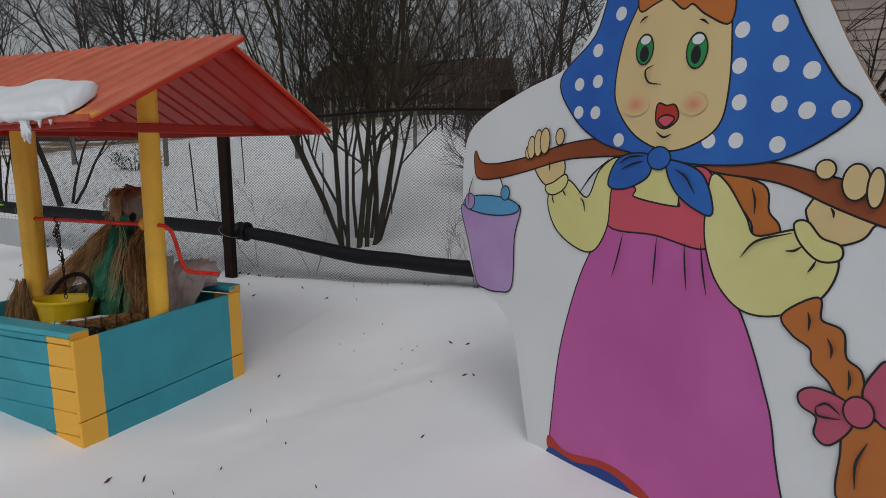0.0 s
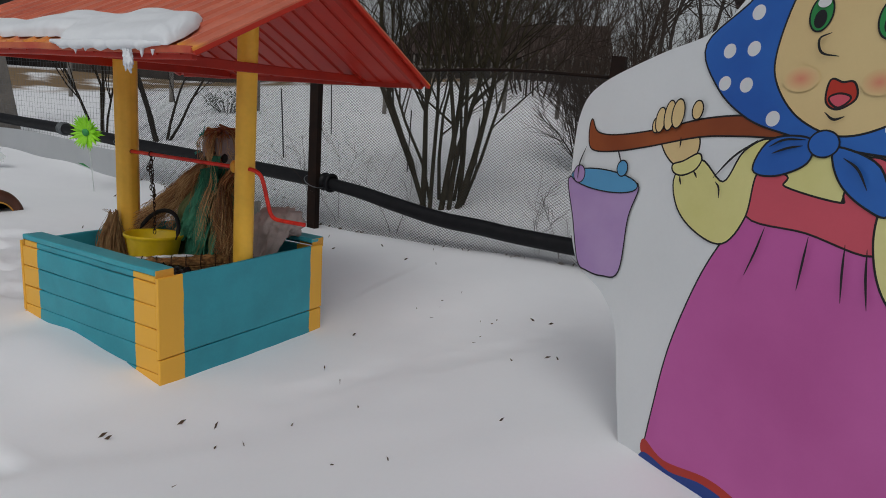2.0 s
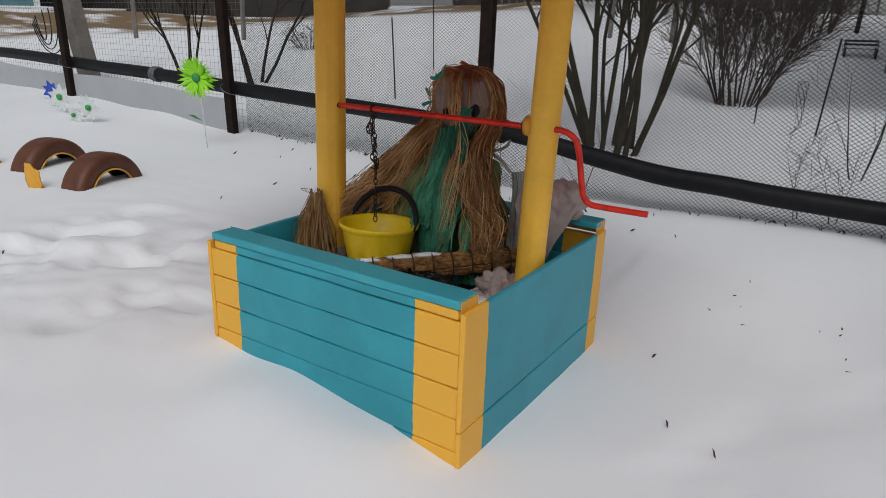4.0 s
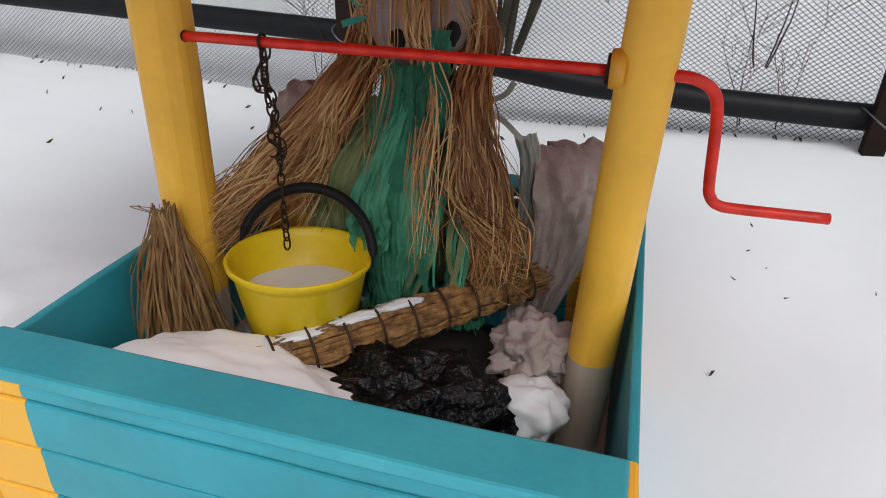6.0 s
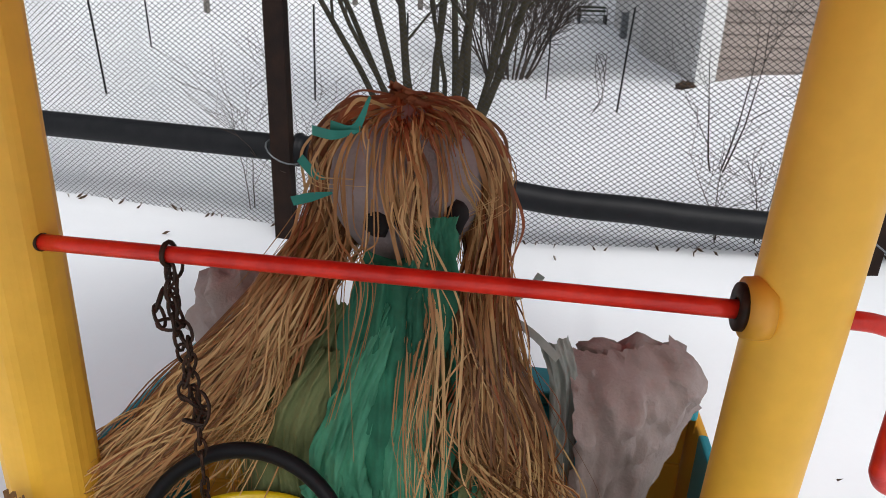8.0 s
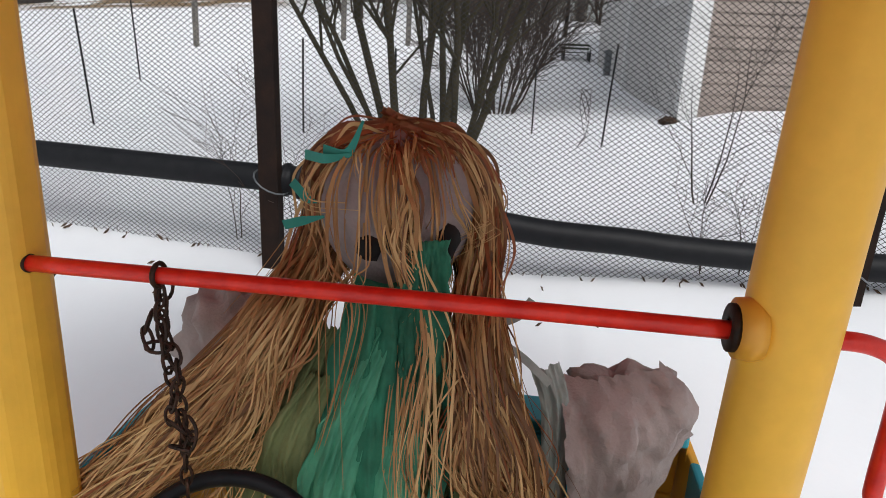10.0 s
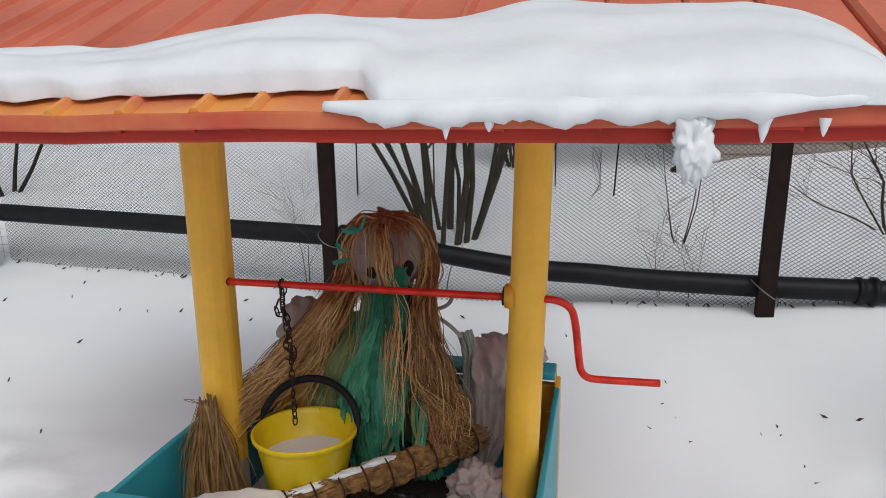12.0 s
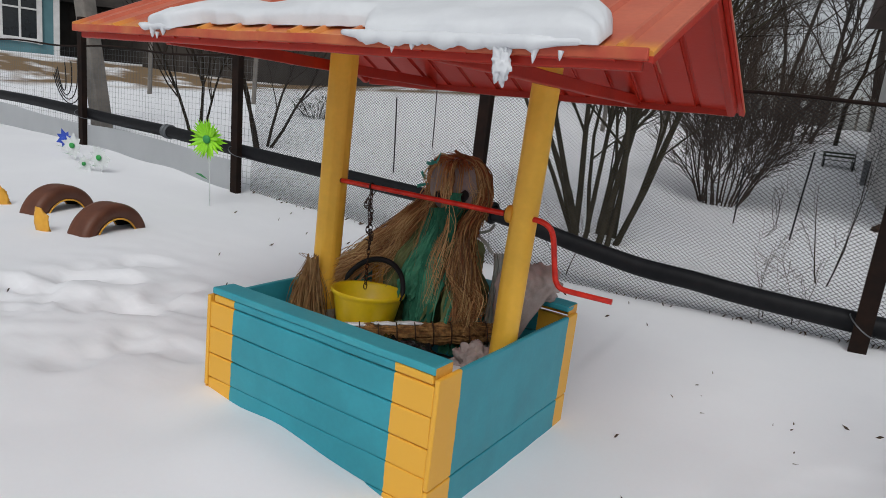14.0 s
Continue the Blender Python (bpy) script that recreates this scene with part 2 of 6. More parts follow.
# ---- ground ----
GX = [-19.0, -14.0, -9.0, -6.3, -5.0, -3.0, -0.7, 0.5, 1.2, 2.4, 4.0, 8.0]
GY = [-2.6, -0.5, 0.6, 2.25, 4.0, 6.0, 9.0, 12.0, 16.0, 40.0]
GZ = [
    [1.20, 0.30, 0.22, 0.16, 0.12, 0.05, 0.00, -0.05, -0.04, 0.02, 0.10, 0.20],
    [1.25, 0.35, 0.26, 0.20, 0.16, 0.10, 0.055, -0.06, -0.06, 0.09, 0.20, 0.25],
    [1.30, 0.40, 0.30, 0.24, 0.20, 0.14, 0.06, -0.07, -0.03, 0.12, 0.22, 0.30],
    [1.35, 0.45, 0.34, 0.32, 0.27, 0.145, 0.055, 0.075, 0.12, 0.20, 0.28, 0.35],
    [1.45, 0.75, 0.62, 0.56, 0.49, 0.35, 0.22, 0.19, 0.20, 0.26, 0.32, 0.40],
    [1.50, 0.85, 0.82, 0.78, 0.70, 0.42, 0.25, 0.22, 0.25, 0.50, 0.56, 0.56],
    [1.55, 1.00, 1.10, 1.15, 1.12, 0.80, 0.27, 0.30, 0.42, 0.64, 0.75, 0.80],
    [1.60, 1.25, 1.50, 1.60, 1.62, 1.45, 0.95, 0.85, 0.80, 0.90, 1.20, 1.30],
    [2.00, 1.80, 2.00, 2.10, 2.10, 2.05, 1.85, 1.80, 1.80, 1.80, 1.80, 1.80],
    [3.00, 3.00, 3.00, 2.90, 2.80, 2.60, 2.40, 2.40, 2.40, 2.40, 2.40, 2.40],
]


def ease_rows(grid, at, q):
    """Values along the first axis of a table, with smooth steps between its rows."""
    q = np.clip(q, at[0], at[-1])
    i = np.clip(np.searchsorted(at, q) - 1, 0, len(at) - 2)
    at = np.array(at)
    s = (q - at[i]) / (at[i + 1] - at[i])
    return i, s


def ground_z(x, y):
    """Height of the snow."""
    x, y = np.asarray(x, float), np.asarray(y, float)
    g = np.array(GZ)
    i, s = ease_rows(g, GX, x)
    j, t = ease_rows(g, GY, y)
    s, t = s * 0.5 + 0.5 * s * s * (3 - 2 * s), t * 0.5 + 0.5 * t * t * (3 - 2 * t)
    z = (g[j, i] * (1 - s) + g[j, i + 1] * s) * (1 - t) + (g[j + 1, i] * (1 - s) + g[j + 1, i + 1] * s) * t
    z = z + 0.06 * np.exp(-((x - 0.08) / 0.34) ** 4 - ((y + 0.66) / 0.26) ** 2)
    z = z + 0.012 * np.sin(1.7 * x + 0.9 * y) * np.sin(1.3 * y - 0.6 * x) + 0.006 * np.sin(5.1 * x + 1.0) * np.sin(4.3 * y + 0.4 * x)
    return z


random.seed(11)
PRINTS = []
for k in range(26):
    PRINTS.append((random.uniform(-2.2, -0.75), random.uniform(-0.9, 0.25), random.uniform(0, 3.1), random.uniform(0.02, 0.05)))
for k in range(14):
    PRINTS.append((random.uniform(-1.4, 1.3), random.uniform(-2.4, -1.2), random.uniform(0, 3.1), random.uniform(0.012, 0.035)))
for k in range(7):
    PRINTS.append((1.0 + 0.12 * k + random.uniform(-0.1, 0.1), -0.2 + 0.2 * k, 1.2, random.uniform(0.004, 0.008)))


def spread(a, b, step, far, grow=1.22):
    dense = list(np.arange(a, b, step))
    lo, hi, d = [a], [dense[-1]], step
    while hi[-1] < far:
        d *= grow
        hi.append(hi[-1] + d)
        lo.append(lo[-1] - d)
    return np.array(lo[:0:-1] + dense + hi[1:])


def build_ground():
    xs, ys = spread(-4.6, 4.0, 0.035, 400), spread(-3.2, 3.0, 0.035, 400, 1.1)
    X, Y = np.meshgrid(xs, ys)
    Z = ground_z(X, Y)
    for px, py, a, depth in PRINTS:
        dx, dy = X - px, Y - py
        u, v = dx * math.cos(a) + dy * math.sin(a), -dx * math.sin(a) + dy * math.cos(a)
        q = np.sqrt((u / 0.15) ** 2 + (v / 0.085) ** 2)
        Z -= depth * 0.8 / (1 + np.exp(np.minimum((q - 1) * 10, 60)))
        Z += depth * 0.12 * np.exp(-((q - 1.35) / 0.22) ** 2)
    near = np.exp(-((X / 5) ** 4 + (Y / 4) ** 4))
    rough = np.array([[noise.fractal(Vector((x * 4.2, y * 4.2, 0)), 0.9, 2.2, 4) for x in xs] for y in ys])
    trod = np.exp(-(((X + 1.5) / 0.9) ** 4 + ((Y + 0.35) / 0.8) ** 4))
    Z += rough * (0.003 + 0.018 * trod) * near
    # crust edge that curves past the well
    arc = np.sqrt((X - 0.1) ** 2 + (Y + 0.1) ** 2) - 1.22 - 0.08 * np.sin(3 * np.arctan2(Y, X))
    Z += 0.022 * near * np.where(X > 0.4, 1, 0) / (1 + np.exp(np.minimum(-arc * 22, 60))) * np.exp(-np.maximum(arc, 0) * 1.2)
    nx = len(xs)
    verts = np.stack([X.ravel(), Y.ravel(), Z.ravel()], 1)
    faces = [(j * nx + i, j * nx + i + 1, (j + 1) * nx + i + 1, (j + 1) * nx + i) for j in range(len(ys) - 1) for i in range(nx - 1)]
    m = M_snow.copy()
    m.name = "snow_and_dry_grass"
    n, l = m.node_tree.nodes, m.node_tree.links
    p = n["Principled BSDF"]
    source = p.inputs["Base Color"].links[0].from_socket
    tc, sep, wob, mix = n.new("ShaderNodeTexCoord"), n.new("ShaderNodeSeparateXYZ"), n.new("ShaderNodeTexNoise"), n.new("ShaderNodeMix")
    l.new(tc.outputs["Object"], sep.inputs[0])
    l.new(tc.outputs["Object"], wob.inputs["Vector"])
    wob.inputs["Scale"].default_value, wob.inputs["Detail"].default_value = 0.9, 8
    def span(socket, lo, hi):
        r = n.new("ShaderNodeMapRange")
        r.inputs["From Min"].default_value, r.inputs["From Max"].default_value = lo, hi
        l.new(socket, r.inputs["Value"])
        return r.outputs[0]
    def times(a, b):
        q = n.new("ShaderNodeMath")
        q.operation = "MULTIPLY"
        l.new(a, q.inputs[0])
        l.new(b, q.inputs[1])
        return q.outputs[0]
    far = n.new("ShaderNodeMath")
    far.operation = "MAXIMUM"
    l.new(times(span(sep.outputs[0], -13.0, -14.0), span(sep.outputs[0], -19.5, -18.5)), far.inputs[0])
    l.new(times(span(sep.outputs[1], 12.8, 13.6), span(sep.outputs[0], -4.0, -6.5)), far.inputs[1])
    band = times(times(far.outputs[0], span(sep.outputs[1], 18.0, 16.5)), span(sep.outputs[0], -20.0, -19.0))
    thaw = times(band, span(wob.outputs["Fac"], 0.36, 0.50))
    mix.data_type = "RGBA"
    mix.inputs[7].default_value = (0.22, 0.15, 0.085, 1)
    l.new(thaw, mix.inputs[0])
    l.new(source, mix.inputs[6])
    l.new(mix.outputs[2], p.inputs["Base Color"])
    tagged(raw("ground", verts, faces, m, smooth=True), "deep trodden snow with a thawed strip of dry grass", "snow", kind="structure")


build_ground()


# ---- fence ----
fence = thing("fence", "dark steel post fence with wire mesh and a thick black pipe rail", "fence", kind="structure")
POSTS = [-9.22, -6.485, -3.70, -1.02, 1.53, 4.05]
FY = 2.19


def fence_post():
    bm = bmesh.new()
    for x0, x1, y0, y1 in ((-0.045, -0.037, -0.03, 0.03), (0.037, 0.045, -0.03, 0.03), (-0.037, 0.037, -0.03, -0.022), (-0.037, 0.037, 0.022, 0.03)):
        part_bm = box_bm(x0, x1, y0, y1, 0, 1.66)
        me = bpy.data.meshes.new("tmp")
        part_bm.to_mesh(me)
        part_bm.free()
        bm.from_mesh(me)
        bpy.data.meshes.remove(me)
    bmesh.ops.create_cube(bm, size=1, matrix=Matrix.Translation((0, 0, 0.8)) @ Matrix.Diagonal((0.07, 0.04, 1.50, 1)))
    return bm


post_me = None
for k, x in enumerate(POSTS):
    z = float(ground_z(x, FY)) - 0.2
    if post_me is None:
        first = part("post", fence_post(), M_steel, fence, "rust-brown steel channel post")
        post_me = first.data
        ob = first
    else:
        ob = new("post", post_me)
        ob.parent = fence
    lean = (0.0, -0.02, -0.035, 0.006, 0.012, 0.0)[k]
    ob.matrix_local = Matrix.Translation((x, FY, z)) @ Matrix.Rotation(lean, 4, "Y")

PIPE_A = [(x, FY + 0.09, z, 0.063) for x, z in ((-9.5, 0.735), (-7.8, 0.725), (-6.1, 0.668), (-4.9, 0.638), (-3.7, 0.578), (-2.4, 0.53), (-1.3, 0.488), (-0.9, 0.47))]
PIPE_B = [(x, FY + 0.09, z, r) for x, z, r in ((-0.95, 0.468, 0.052), (-0.55, 0.425, 0.056), (-0.19, 0.368, 0.06), (0.24, 0.312, 0.062), (0.6, 0.298, 0.062), (0.9, 0.28, 0.062), (1.5, 0.268, 0.062), (2.1, 0.267, 0.062), (4.1, 0.262, 0.062))]
tube("pipe_rail", smooth_path(PIPE_A, 10), M_black, fence, "thick black plastic pipe", 20)
tube("pipe_rail", smooth_path(PIPE_B, 10), M_black, fence, "thick black plastic pipe", 20)


def coupling(x, z, r, w, material, slope=0.0):
    bm = lathe_bm([(r * 0.8, -w), (r, -w), (r * 1.04, -w * 0.6), (r * 0.9, -w * 0.5), (r * 0.9, w * 0.4), (r * 1.08, w * 0.5), (r * 1.08, w), (r * 0.8, w)], 24)
    ob = part("pipe_coupling", bm, material, fence, "ribbed pipe coupling", True)
    ob.matrix_local = pose(x, FY + 0.09, z, 0, 90 + slope, 0)


coupling(-0.935, 0.472, 0.078, 0.05, M_black, 4)
coupling(-4.95, 0.64, 0.072, 0.045, M_zinc, 2)
coupling(2.05, 0.267, 0.074, 0.05, M_black, 2)
tube("top_wire_rail", smooth_path([(x, FY + 0.02, 1.455 + (0.02 if k % 2 else -0.015), 0.011) for k, x in enumerate(np.linspace(-9.25, 4.1, 13))], 4), M_steel, fence, "", 6)
for k, x in enumerate(POSTS):
    ring = [(x + 0.07 * math.cos(a), FY + 0.03 + 0.13 * math.sin(a), float(np.interp(x, [-9.2, -6.1, -3.7, -1, 0.24, 1.5, 4.1], [0.73, 0.668, 0.578, 0.474, 0.312, 0.268, 0.262])) - 0.05 * math.cos(a), 0.004) for a in np.linspace(0, 6.28, 17)]
    tube("wire_tie", ring, M_zinc, fence, "", 5)


def mesh_fence(x0, x1, zlo, top, dx, dz, y, r):
    """Crossing wires of a diamond mesh between two posts."""
    paths = []
    h = top - zlo
    run = h / dz * dx
    for sgn in (1, -1):
        x = x0 - run if sgn > 0 else x0
        while x < (x1 if sgn > 0 else x1 + run):
            a, b = (x, zlo), (x + sgn * run, top)
            pts = []
            lo_t, hi_t = 0.0, 1.0
            for lim, is_lo in ((x0, True), (x1, False)):
                tt = (lim - a[0]) / (b[0] - a[0])
                inside_up = (b[0] > a[0]) == is_lo
                if inside_up:
                    lo_t = max(lo_t, tt)
                else:
                    hi_t = min(hi_t, tt)
            if hi_t - lo_t > 0.01:
                n = max(2, int((hi_t - lo_t) * 6))
                for q in np.linspace(lo_t, hi_t, n):
                    px, pz = a[0] + (b[0] - a[0]) * q, a[1] + (b[1] - a[1]) * q
                    pts.append((px + 0.006 * math.sin(3 * pz + px), y + 0.02 * math.sin(px * 1.7 + pz), pz, r))
                paths.append(pts)
            x += dx
    return sweep(paths, 3, False)


for a, b in zip(POSTS[2:-1], POSTS[3:]):
    ob = raw("chain_link_mesh", *mesh_fence(a, b, 0.0, 1.48, 0.0325, 0.0235, FY + 0.17, 0.0016), M_wire, fence, "grey diamond wire mesh")
    ob["kind"] = "stuff"
grid = []
for x in np.arange(-9.22, -3.7, 0.06):
    grid.append([(x, FY + 0.17, 0.2, 0.0012), (x, FY + 0.17, 1.45, 0.0012)])
for z in np.arange(0.25, 1.46, 0.06):
    grid.append([(-9.22, FY + 0.17, z, 0.0012), (-3.7, FY + 0.17, z, 0.0012)])
raw("welded_mesh", *sweep(grid, 3, False), M_zinc, fence, "square welded wire mesh")["kind"] = "stuff"
bm = bmesh.new()
for k in range(41):
    x = -9.2 + k * 5.46 / 40
    for z in (0.05, 0.5 + 0.02 * math.sin(x * 2)):
        bm.verts.new((x, FY + 0.035 + 0.012 * math.sin(x * 5), z + (0.12 * (-x - 3.7) / 5 if z > 0.1 else 0)))
bm.verts.ensure_lookup_table()
for k in range(40):
    bm.faces.new((bm.verts[2 * k], bm.verts[2 * k + 2], bm.verts[2 * k + 3], bm.verts[2 * k + 1]))
bmesh.ops.solidify(bm, geom=bm.faces[:], thickness=0.008)
part("white_sheet", bm, M_white, fence, "whitish plastic sheet below the pipe")

# ---- wishing well ----
well = thing("wishing_well", "turquoise and yellow wooden well with a red gable roof, in snow", "well")
random.seed(5)
Y0, Y1 = -0.497, 0.535
for y, m in ((Y0, M_front), (Y1, M_front)):
    s = 1 if y < 0 else -1
    for k, (z0, z1) in enumerate(((0.294, 0.390), (0.191, 0.291), (0.096, 0.188), (-0.01, 0.093), (-0.11, -0.013), (-0.20, -0.113))):
        part("wall_board", worn_board(-0.513, 0.501, y, y + s * 0.03, z0, z1, 0.005, 0, 12, 0.003, k + y), m, well)
for x in (-0.530, 0.518):
    s = 1 if x < 0 else -1
    for k, (z0, z1) in enumerate(((0.058, 0.415), (-0.20, 0.055))):
        part("wall_board", worn_board(x, x + s * 0.017, Y0 - 0.003, Y1 - 0.005, z0, z1, 0.005, 1, 12, 0.003, k + x), M_side, well)
for y0, y1 in ((-0.50, -0.404), (0.46, 0.556)):
    part("wall_cap", worn_board(-0.502, 0.502, y0, y1, 0.424, 0.450, 0.006, 0, 14, 0.002, y0), M_teal, well, "turquoise cap board")
    ya, yb = (y0, y0 + 0.03) if y0 < 0 else (y1 - 0.03, y1)
    part("cap_moulding", worn_board(-0.495, 0.495, ya + 0.004, yb, 0.393, 0.424, 0.008, 0, 14, 0.002, y1), M_front, well)
    # yellow ends of the cap
    for xe in (-0.503, 0.503):
        part("cap_end", box_bm(min(xe, xe * 0.994), max(xe, xe * 0.994), y0 + 0.004, y1 - 0.004, 0.397, 0.447, 0.002), M_yellow, well, "yellow painted board end")


M_postpaint = two_paints("post_paint", (0.94, 0.53, 0.055), (0.52, 0.44, 0.35), 2, 0.29, 9.0)


def octagon_post(x, lean, r, worn):
    """A post planed to eight sides; worn rounds it towards a pole."""
    bm = bmesh.new()
    rows, around = 16, 48
    rings = []
    for k in range(rows + 1):
        z = -0.15 + k * (1.62 + 0.15) / rows
        ring = []
        for q in range(around):
            a = 2 * math.pi * q / around
            off = (a + math.pi / 8) % (math.pi / 4) - math.pi / 8
            flat_r = min(r * math.cos(math.pi / 8) / math.cos(off), r * (0.955 + 0.02 * worn))
            rr = flat_r * (1 - worn) + r * 0.955 * worn + 0.0015 * noise.noise(Vector((a * 2, z * 3, x)))
            ring.append(bm.verts.new((rr * math.cos(a), rr * math.sin(a), z)))
        rings.append(ring)
    for a, b in zip(rings, rings[1:]):
        for q in range(around):
            bm.faces.new((a[q], a[(q + 1) % around], b[(q + 1) % around], b[q]))
    bm.faces.new(rings[-1])
    bm.faces.new(rings[0][::-1])
    ob = part("post", bm, M_postpaint, well, "yellow eight-sided post", worn > 0.5)
    ob.matrix_local = Matrix.Translation((x, 0.032, 0)) @ Matrix.Rotation(lean, 4, "Y")


octagon_post(-0.452, 0.018, 0.061, 0.1)
octagon_post(0.428, 0.032, 0.049, 0.75)

# roof: two slopes of lapped boards
RIDGE, EAVE_F, EAVE_B = (0.06, 1.690), (-0.725, 1.320), (0.85, 1.300)


def roof_slope(eave, sgn, x_end=1.04):
    dy, dz = eave[0] - RIDGE[0], eave[1] - RIDGE[1]
    length = math.hypot(dy, dz)
    turn = math.atan2(dz, abs(dy))
    k, x = 0, -1.035
    while x < x_end - 0.01:
        w = random.choice((0.085, 0.105, 0.12, 0.14))
        x1 = min(x + w, x_end)
        bm = bmesh.new()
        # profile across the board: flat pan with a raised lip on one edge
        prof = [(x, 0.007), (x + 0.006, 0.014), (x + 0.015, 0.014), (x + 0.021, 0.003), (x1 - 0.004, 0.002), (x1, -0.001)]
        cols = []
        n = 10
        for q in range(n + 1):
            d = length * q / n + random.uniform(-0.004, 0.004) * (q in (0, n))
            row = []
            for top in (True, False):
                for px, h in prof:
                    hh = h + 0.003 * noise.noise(Vector((px * 5, d * 3, sgn)))
                    row.append(bm.verts.new((px, d, hh if top else hh - 0.023)))
            cols.append(row)
        m = len(prof)
        for a, b in zip(cols, cols[1:]):
            for q in range(m - 1):
                bm.faces.new((a[q], a[q + 1], b[q + 1], b[q]))
                bm.faces.new((a[m + q + 1], a[m + q], b[m + q], b[m + q + 1]))
            bm.faces.new((a[m], a[0], b[0], b[m]))
            bm.faces.new((a[m - 1], a[2 * m - 1], b[2 * m - 1], b[m - 1]))
        for row in (cols[0], cols[-1]):
            for q in range(m - 1):
                bm.faces.new((row[q], row[m + q], row[m + q + 1], row[q + 1]))
        bmesh.ops.recalc_face_normals(bm, faces=bm.faces[:])
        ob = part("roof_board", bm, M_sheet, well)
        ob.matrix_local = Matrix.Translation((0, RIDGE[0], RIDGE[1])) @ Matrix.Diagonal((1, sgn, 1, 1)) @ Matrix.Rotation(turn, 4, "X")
        x = x1
        k += 1


M_faded = mat("faded_red_paint", (0.46, 0.07, 0.04), (0.52, 0.15, 0.06), rough=0.55, scale=9, fine=60, bump=0.2)
M_sheet = mat("salmon_roof_paint", (0.60, 0.165, 0.095), (0.50, 0.12, 0.07), rough=0.42, scale=4, fine=60, bump=0.15, vary=0.06)
n_, l_ = M_sheet.node_tree.nodes, M_sheet.node_tree.links
# the paint is worn to yellow along the lower edge, and redder underneath
src = n_["Principled BSDF"].inputs["Base Color"].links[0].from_socket
tc_, sp_, wn_, mr_, mx_ = n_.new("ShaderNodeTexCoord"), n_.new("ShaderNodeSeparateXYZ"), n_.new("ShaderNodeTexNoise"), n_.new("ShaderNodeMapRange"), n_.new("ShaderNodeMix")
wn_.inputs["Scale"].default_value, wn_.inputs["Detail"].default_value = 7, 6
l_.new(tc_.outputs["Object"], sp_.inputs[0])
l_.new(tc_.outputs["Object"], wn_.inputs["Vector"])
ad_ = n_.new("ShaderNodeMath")
ad_.operation = "MULTIPLY_ADD"
ad_.inputs[1].default_value = 0.22
l_.new(wn_.outputs["Fac"], ad_.inputs[0])
l_.new(sp_.outputs[1], ad_.inputs[2])
mr_.inputs["From Min"].default_value, mr_.inputs["From Max"].default_value = 0.895, 0.985
l_.new(ad_.outputs[0], mr_.inputs["Value"])
mx_.data_type = "RGBA"
mx_.inputs[7].default_value = (0.72, 0.30, 0.05, 1)
l_.new(mr_.outputs[0], mx_.inputs[0])
l_.new(src, mx_.inputs[6])
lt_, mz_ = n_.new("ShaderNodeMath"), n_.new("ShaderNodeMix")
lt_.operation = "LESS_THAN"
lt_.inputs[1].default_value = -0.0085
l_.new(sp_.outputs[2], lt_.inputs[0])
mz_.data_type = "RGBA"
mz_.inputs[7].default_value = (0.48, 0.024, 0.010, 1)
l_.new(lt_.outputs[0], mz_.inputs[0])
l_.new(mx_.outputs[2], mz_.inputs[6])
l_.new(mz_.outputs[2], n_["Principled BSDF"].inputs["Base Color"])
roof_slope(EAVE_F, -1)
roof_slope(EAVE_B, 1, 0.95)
part("drip_edge", worn_board(-1.03, 1.03, EAVE_F[0] - 0.006, EAVE_F[0] + 0.012, 1.303, 1.327, 0.003, 0, 20, 0.004, 1), M_faded, well, "faded red board edge")
part("fascia", worn_board(-1.0, 1.015, EAVE_F[0] + 0.0125, EAVE_F[0] + 0.035, 1.284, 1.312, 0.004, 0, 16, 0.004, 1), M_red, well, "red fascia board")
part("fascia", worn_board(-0.95, 0.915, EAVE_B[0] - 0.045, EAVE_B[0] - 0.018, 1.272, 1.305, 0.004, 0, 16, 0.004, 2), M_red, well, "red fascia board")
part("ridge_beam", worn_board(-0.96, 0.93, RIDGE[0] - 0.02, RIDGE[0] + 0.02, 1.615, 1.662, 0.004, 0, 10, 0.003, 3), M_red, well, "red ridge beam")
for x in (-0.535, 0.505):
    part("tie_beam", worn_board(x, x + 0.03, EAVE_F[0] + 0.035, EAVE_B[0] - 0.046, 1.282, 1.325, 0.004, 1, 12, 0.003, x), M_red, well, "red tie beam")
for x, w in ((-0.96, 0.03), (0.90, 0.03)):
    for e in (EAVE_F, EAVE_B):
        bm = box_bm(x, x + w, 0.02, math.hypot(e[0] - RIDGE[0], e[1] - RIDGE[1]) - 0.06, -0.060, -0.018, 0.004)
        ob = part("rafter", bm, M_red, well, "red rafter")
        ob.matrix_local = Matrix.Translation((0, RIDGE[0], RIDGE[1])) @ Matrix.Diagonal((1, -1 if e is EAVE_F else 1, 1, 1)) @ Matrix.Rotation(math.atan2(e[1] - RIDGE[1], abs(e[0] - RIDGE[0])), 4, "X")

